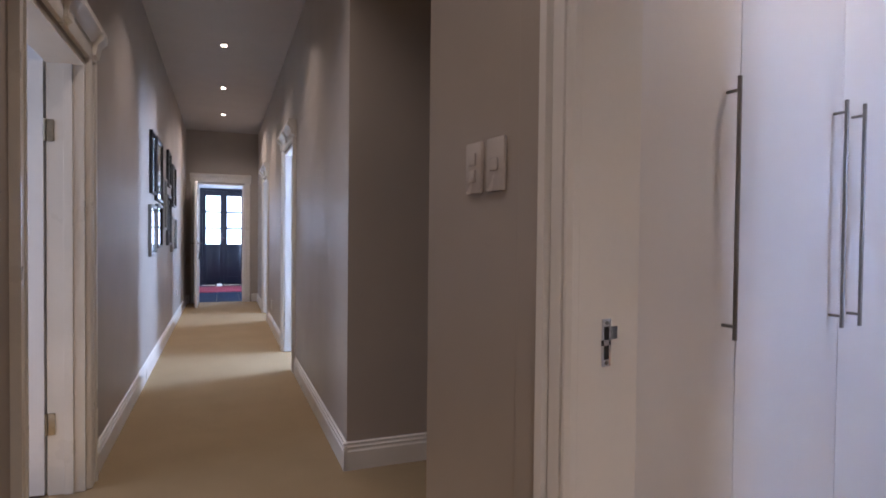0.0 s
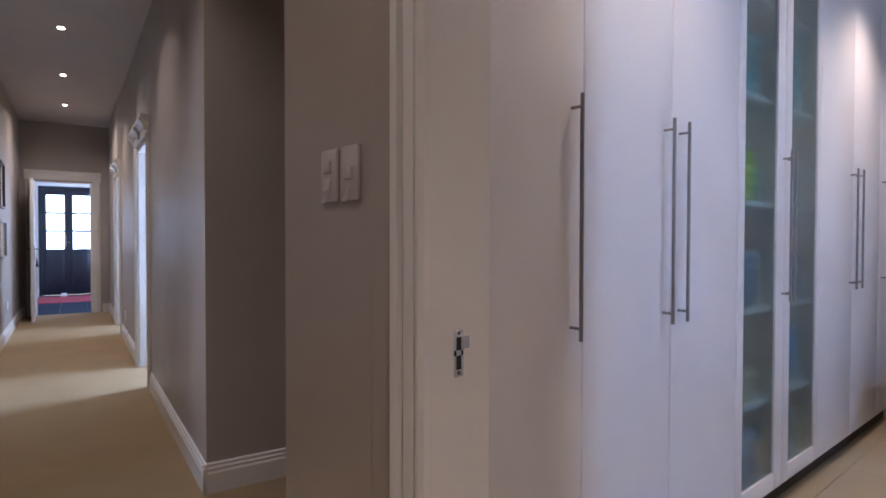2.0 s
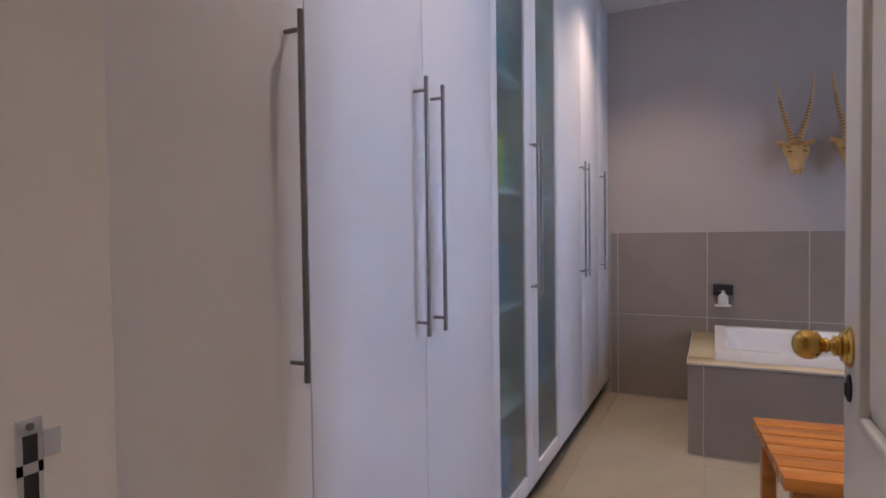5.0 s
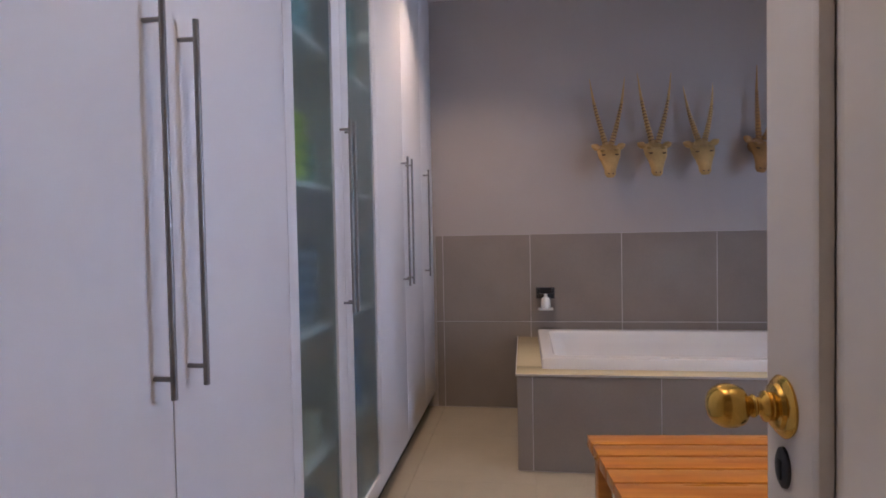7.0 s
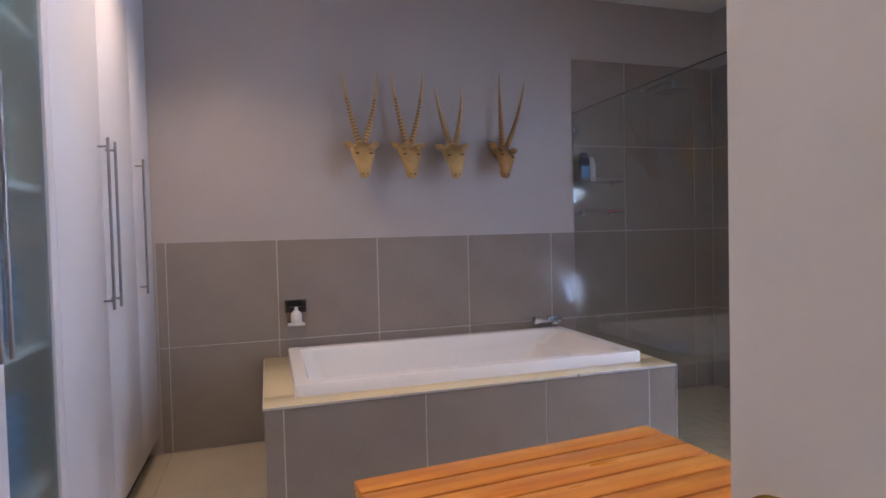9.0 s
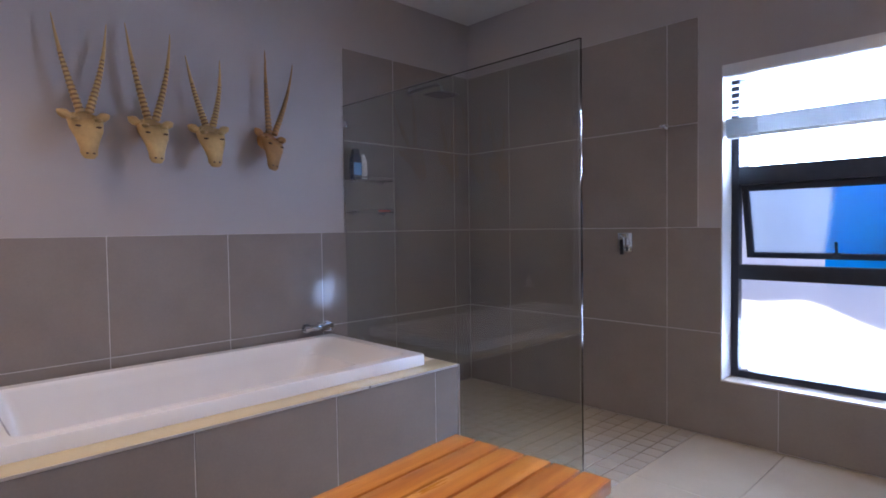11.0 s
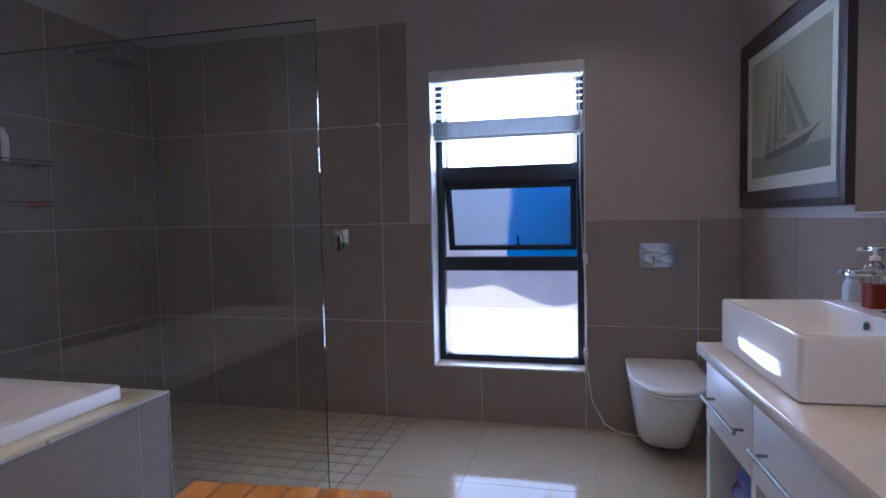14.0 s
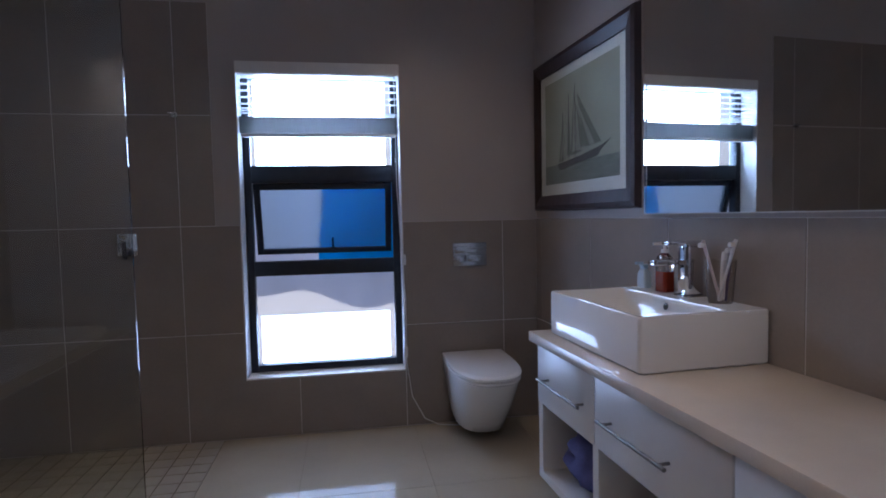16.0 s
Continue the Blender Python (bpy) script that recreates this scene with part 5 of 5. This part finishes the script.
# ---- switches, pictures, socket ----
PLATE = material("stone_coloured_plastic", (0.50, 0.46, 0.43), 0.25, vary=0.03, scale=10)
for y0, y1, n in ((1.770, 1.846, 2), (1.667, 1.746, 1)):
    s = thing("light_switch", "white plastic light switch plate on the greige wall", "light switch", "switch plates", pose(4.52, (y0 + y1) / 2, 1.384))
    h = (y1 - y0) / 2
    part("plate", boxes(((-0.010, -h, -0.066), (0, h, 0.066)), bevel=0.004), PLATE, s)
    for i in range(n):
        z = 0.022 - 0.044 * i if n == 2 else 0.0
        part("rocker", boxes(((-0.016, -h * 0.45, z - 0.016), (-0.010, h * 0.45, z + 0.016)), bevel=0.003), PLATE, s)
solid("wall_socket", boxes(((LW, 5.70, 0.36), (LW + 0.01, 5.79, 0.45)), bevel=0.003), PLASTIC, "white wall socket above the skirting", "socket", "", HALL)
solid("wall_socket", boxes(((-0.01, 4.76, 0.24), (0, 4.83, 0.36)), bevel=0.003), PLASTIC, "white wall socket above the skirting", "socket", "", HALL)


def framed(u0, u1, z0, z1, mat, label, bar=0.025):
    ob = thing("framed_picture", label, "framed picture", "pictures on the hall wall", HALL @ pose(LW, 0, 0))
    part("frame", boxes(((0.002, u0, z0), (0.03, u0 + bar, z1)), ((0.002, u1 - bar, z0), (0.03, u1, z1)), ((0.002, u0 + bar, z0), (0.03, u1 - bar, z0 + bar)), ((0.002, u0 + bar, z1 - bar), (0.03, u1 - bar, z1)), bevel=0.002), mat, ob)
    part("mount", boxes(((0.002, u0 + bar, z0 + bar), (0.010, u1 - bar, z1 - bar))), MAT_BOARD, ob)
    q = min(u1 - u0, z1 - z0) * 0.27
    part("print", boxes(((0.010, u0 + q, z0 + q), (0.011, u1 - q, z1 - q))), PRINT, ob, "small grey print")
    part("picture_glass", boxes(((0.014, u0 + bar, z0 + bar), (0.016, u1 - bar, z1 - bar))), CLEAR, ob, smooth=None).visible_shadow = False


for u0, u1, z0, z1, mat in ((2.63, 2.95, 1.56, 2.11, FRAME_BLACK), (3.02, 3.58, 1.52, 2.12, FRAME_BLACK), (4.22, 4.62, 1.75, 2.16, FRAME_BLACK), (4.86, 5.36, 1.55, 2.07, FRAME_BLACK),
                            (3.64, 4.02, 1.25, 1.80, FRAME_SILVER), (2.55, 3.00, 1.01, 1.46, FRAME_SILVER), (3.08, 3.54, 1.07, 1.49, FRAME_BLACK), (4.18, 4.62, 1.08, 1.65, FRAME_BLACK), (4.72, 5.50, 0.99, 1.42, FRAME_SILVER)):
    framed(u0, u1, z0, z1, mat, ("black" if mat is FRAME_BLACK else "pewter grey") + " framed picture under glass on the hall wall")

# ---- downlights ----
GLOW = bpy.data.materials.new("lamp_glow")
GLOW.use_nodes = True
GLOW.node_tree.nodes["Principled BSDF"].inputs["Emission Color"].default_value = (1.0, 0.86, 0.66, 1)
GLOW.node_tree.nodes["Principled BSDF"].inputs["Emission Strength"].default_value = 14.0
DL_RING = mesh_of("ring", lathe(bmesh.new(), [(0.026, -0.001), (0.026, -0.006), (0.034, -0.007), (0.036, -0.003), (0.036, -0.0005)], 28), CHROME, 40)
DL_BULB = mesh_of("bulb", lathe(bmesh.new(), [(0.024, -0.0005), (0.024, -0.0065), (0.02, -0.0075), (0.001, -0.0075)], 24), GLOW, 40)
# the hall fitting at u = -3.8 is unseen, added to go with its fill lamp
for m in [HALL @ pose(r, u, CEIL_H) for r, u in HALL_SPOTS_AND_FILL] + [pose(x, y, CEIL_B) for x, y in BATH_SPOTS]:
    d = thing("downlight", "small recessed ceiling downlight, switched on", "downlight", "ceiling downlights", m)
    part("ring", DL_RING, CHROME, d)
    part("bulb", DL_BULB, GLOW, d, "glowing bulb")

# ---- tiles, piece by piece ----
TILE_MESH = {}


def tile_mesh(w, h, mat, t=0.006, gap=0.0021, ch=0.0012):
    key = (round(w, 3), round(h, 3), mat.name, t)
    if key not in TILE_MESH:
        g = gap
        ring = lambda i, z: [(g + i, g + i, z), (w - g - i, g + i, z), (w - g - i, h - g - i, z), (g + i, h - g - i, z)]
        TILE_MESH[key] = mesh_of("tile", loft(bmesh.new(), [ring(0, 0), ring(0, t - ch), ring(ch, t)]), mat)
    return TILE_MESH[key]


def lay(parent, m, us, vs, mat, skip=None, t=0.006, gap=0.0021):
    """Tiles between the lines us and vs of the plane m (x along, y up the plane, z out of it)."""
    for a, b in zip(us, us[1:]):
        for c, d in zip(vs, vs[1:]):
            if skip and skip(a, b, c, d):
                continue
            ob = new("tile", tile_mesh(b - a, d - c, mat, t, gap))
            ob.parent = parent
            ob.matrix_world = m @ pose(a, c, 0)


def bed(parent, m, u0, u1, v0, v1, mat, t=0.004):
    ob = part("grout", boxes(((u0, v0, 0), (u1, v1, t))), mat, parent, smooth=None)
    ob.matrix_world = m


# east wall: x runs to -y
ME = Matrix(((0, 0, -1, EX), (-1, 0, 0, 0), (0, 1, 0, 0), (0, 0, 0, 1)))
bed(wall_east, ME, -1.49, 2.36, 0, 1.2, GROUT)
bed(wall_east, ME, 1.165, 2.36, 1.2, 2.4, GROUT)
lay(wall_east, ME, [-1.49, -1.437, -0.834, -0.228, 0.377, 0.985, 1.59, 2.195, 2.360], [0, 0.6, 1.2], TILE_WALL)
lay(wall_east, ME, [1.165, 1.59, 2.195, 2.360], [1.2, 1.8, 2.4], TILE_WALL)
# south wall: x runs to -x
MS = Matrix(((-1, 0, 0, EX), (0, 0, 1, SY), (0, 1, 0, 0), (0, 0, 0, 1)))
SX = [EX - x for x in (8.641, 8.227, 7.624, 7.021)]
bed(wall_south, MS, SX[0], EX - 6.839, 1.2, 2.4, GROUT)
bed(wall_south, MS, SX[0], EX - WIN[1], WIN[2], 1.2, GROUT)
bed(wall_south, MS, EX - WIN[0], EX - 5.016, WIN[2], 1.2, GROUT)
bed(wall_south, MS, SX[0], EX - 5.016, 0, WIN[2], GROUT)
lay(wall_south, MS, SX, [0, 0.6, 1.2, 1.8, 2.4], TILE_WALL)
lay(wall_south, MS, [EX - 7.021, EX - 6.839], [1.2, 1.8, 2.4], TILE_WALL)
lay(wall_south, MS, [EX - 7.021, EX - WIN[1]], [0.6, 1.2], TILE_WALL)
lay(wall_south, MS, [EX - WIN[0], EX - 5.218, EX - 5.008], [0, 0.6, 1.2], TILE_WALL)
lay(wall_south, MS, [EX - 6.418, EX - WIN[0]], [0, WIN[2]], TILE_WALL)
g = 0.0015
bm = boxes(((EX - 7.021 + g, g, 0), (EX - 6.418 - g, WIN[2] - g, 0.006)), ((EX - 7.021 + g, WIN[2] - g, 0), (EX - WIN[1] - g, 0.6 - g, 0.006)))
part("tile", bm, TILE_WALL, wall_south, smooth=None).matrix_world = MS
# vanity wall: x runs along +y
MW = VAN @ Matrix(((0, 0, 1, WX), (1, 0, 0, 0), (0, 1, 0, 0), (0, 0, 0, 1)))
bed(wall_west, MW, SY + 0.006, 0.53, 0, 1.205, GROUT)
lay(wall_west, MW, [SY + 0.006, -2.28, -1.67, -1.05, -0.43, 0.18, 0.53], [0, 0.6, 1.205], TILE_WALL)
# bath surround
MF = Matrix(((0, 0, -1, TX0 + 0.008), (-1, 0, 0, 0), (0, 1, 0, 0), (0, 0, 0, 1)))
lay(surround, MF, [-TY1, -0.843, -0.216, 0.393, 0.986, -TY0], [0, TZ - 0.009], TILE_WALL, t=0.008)
MN = Matrix(((-1, 0, 0, EX), (0, 0, 1, TY1 - 0.010), (0, 1, 0, 0), (0, 0, 0, 1)))
lay(surround, MN, [0.01, 0.55, EX - TX0 - 0.008], [0, TZ - 0.009], TILE_FLOOR, t=0.010)
MN2 = Matrix(((1, 0, 0, 0), (0, 0, -1, TY0 + 0.010), (0, 1, 0, 0), (0, 0, 0, 1)))
lay(surround, MN2, [TX0 + 0.008, 8.10, EX - 0.01], [0, TZ - 0.009], TILE_WALL, t=0.010)
# floor
MFL = Matrix()
MFL.translation = (0, 0, -0.006)
fx_ = [4.60, 5.16, 5.77, 6.38, 6.84]
fy_ = [SY + 0.006, -1.585, -0.98, -0.375, 0.23, 0.835, 1.44, 1.55]
lay(floor_bath, MFL, fx_, fy_, TILE_FLOOR, gap=0.001)
lay(floor_bath, MFL, [6.84, 7.45, 8.06, EX - 0.006], [-1.165, -0.98, -0.375, 0.23, 0.835, 1.44, 1.55], TILE_FLOOR, skip=lambda a, b, c, d: a > 7.7 and d < 0.9, gap=0.001)
bed(floor_bath, Matrix.Translation((0, 0, -0.0045)), 6.84, EX - 0.006, SY + 0.006, -1.165, GROUT_DARK, 0.001)
n = 18
mxs = [6.84 + i * (EX - 0.006 - 6.84) / n for i in range(n + 1)]
mys = [SY + 0.006 + i * (-1.165 - SY - 0.006) / 12 for i in range(13)]
lay(floor_bath, MFL, mxs, mys, MOSAIC, gap=0.003, t=0.0055)
lay(floor_entry, HALL @ Matrix.Translation((0, 0, -0.008)), [-2.3 + 0.4 * i for i in range(10)], [8.03 + 0.4 * i for i in range(10)], SLATE, gap=0.004)
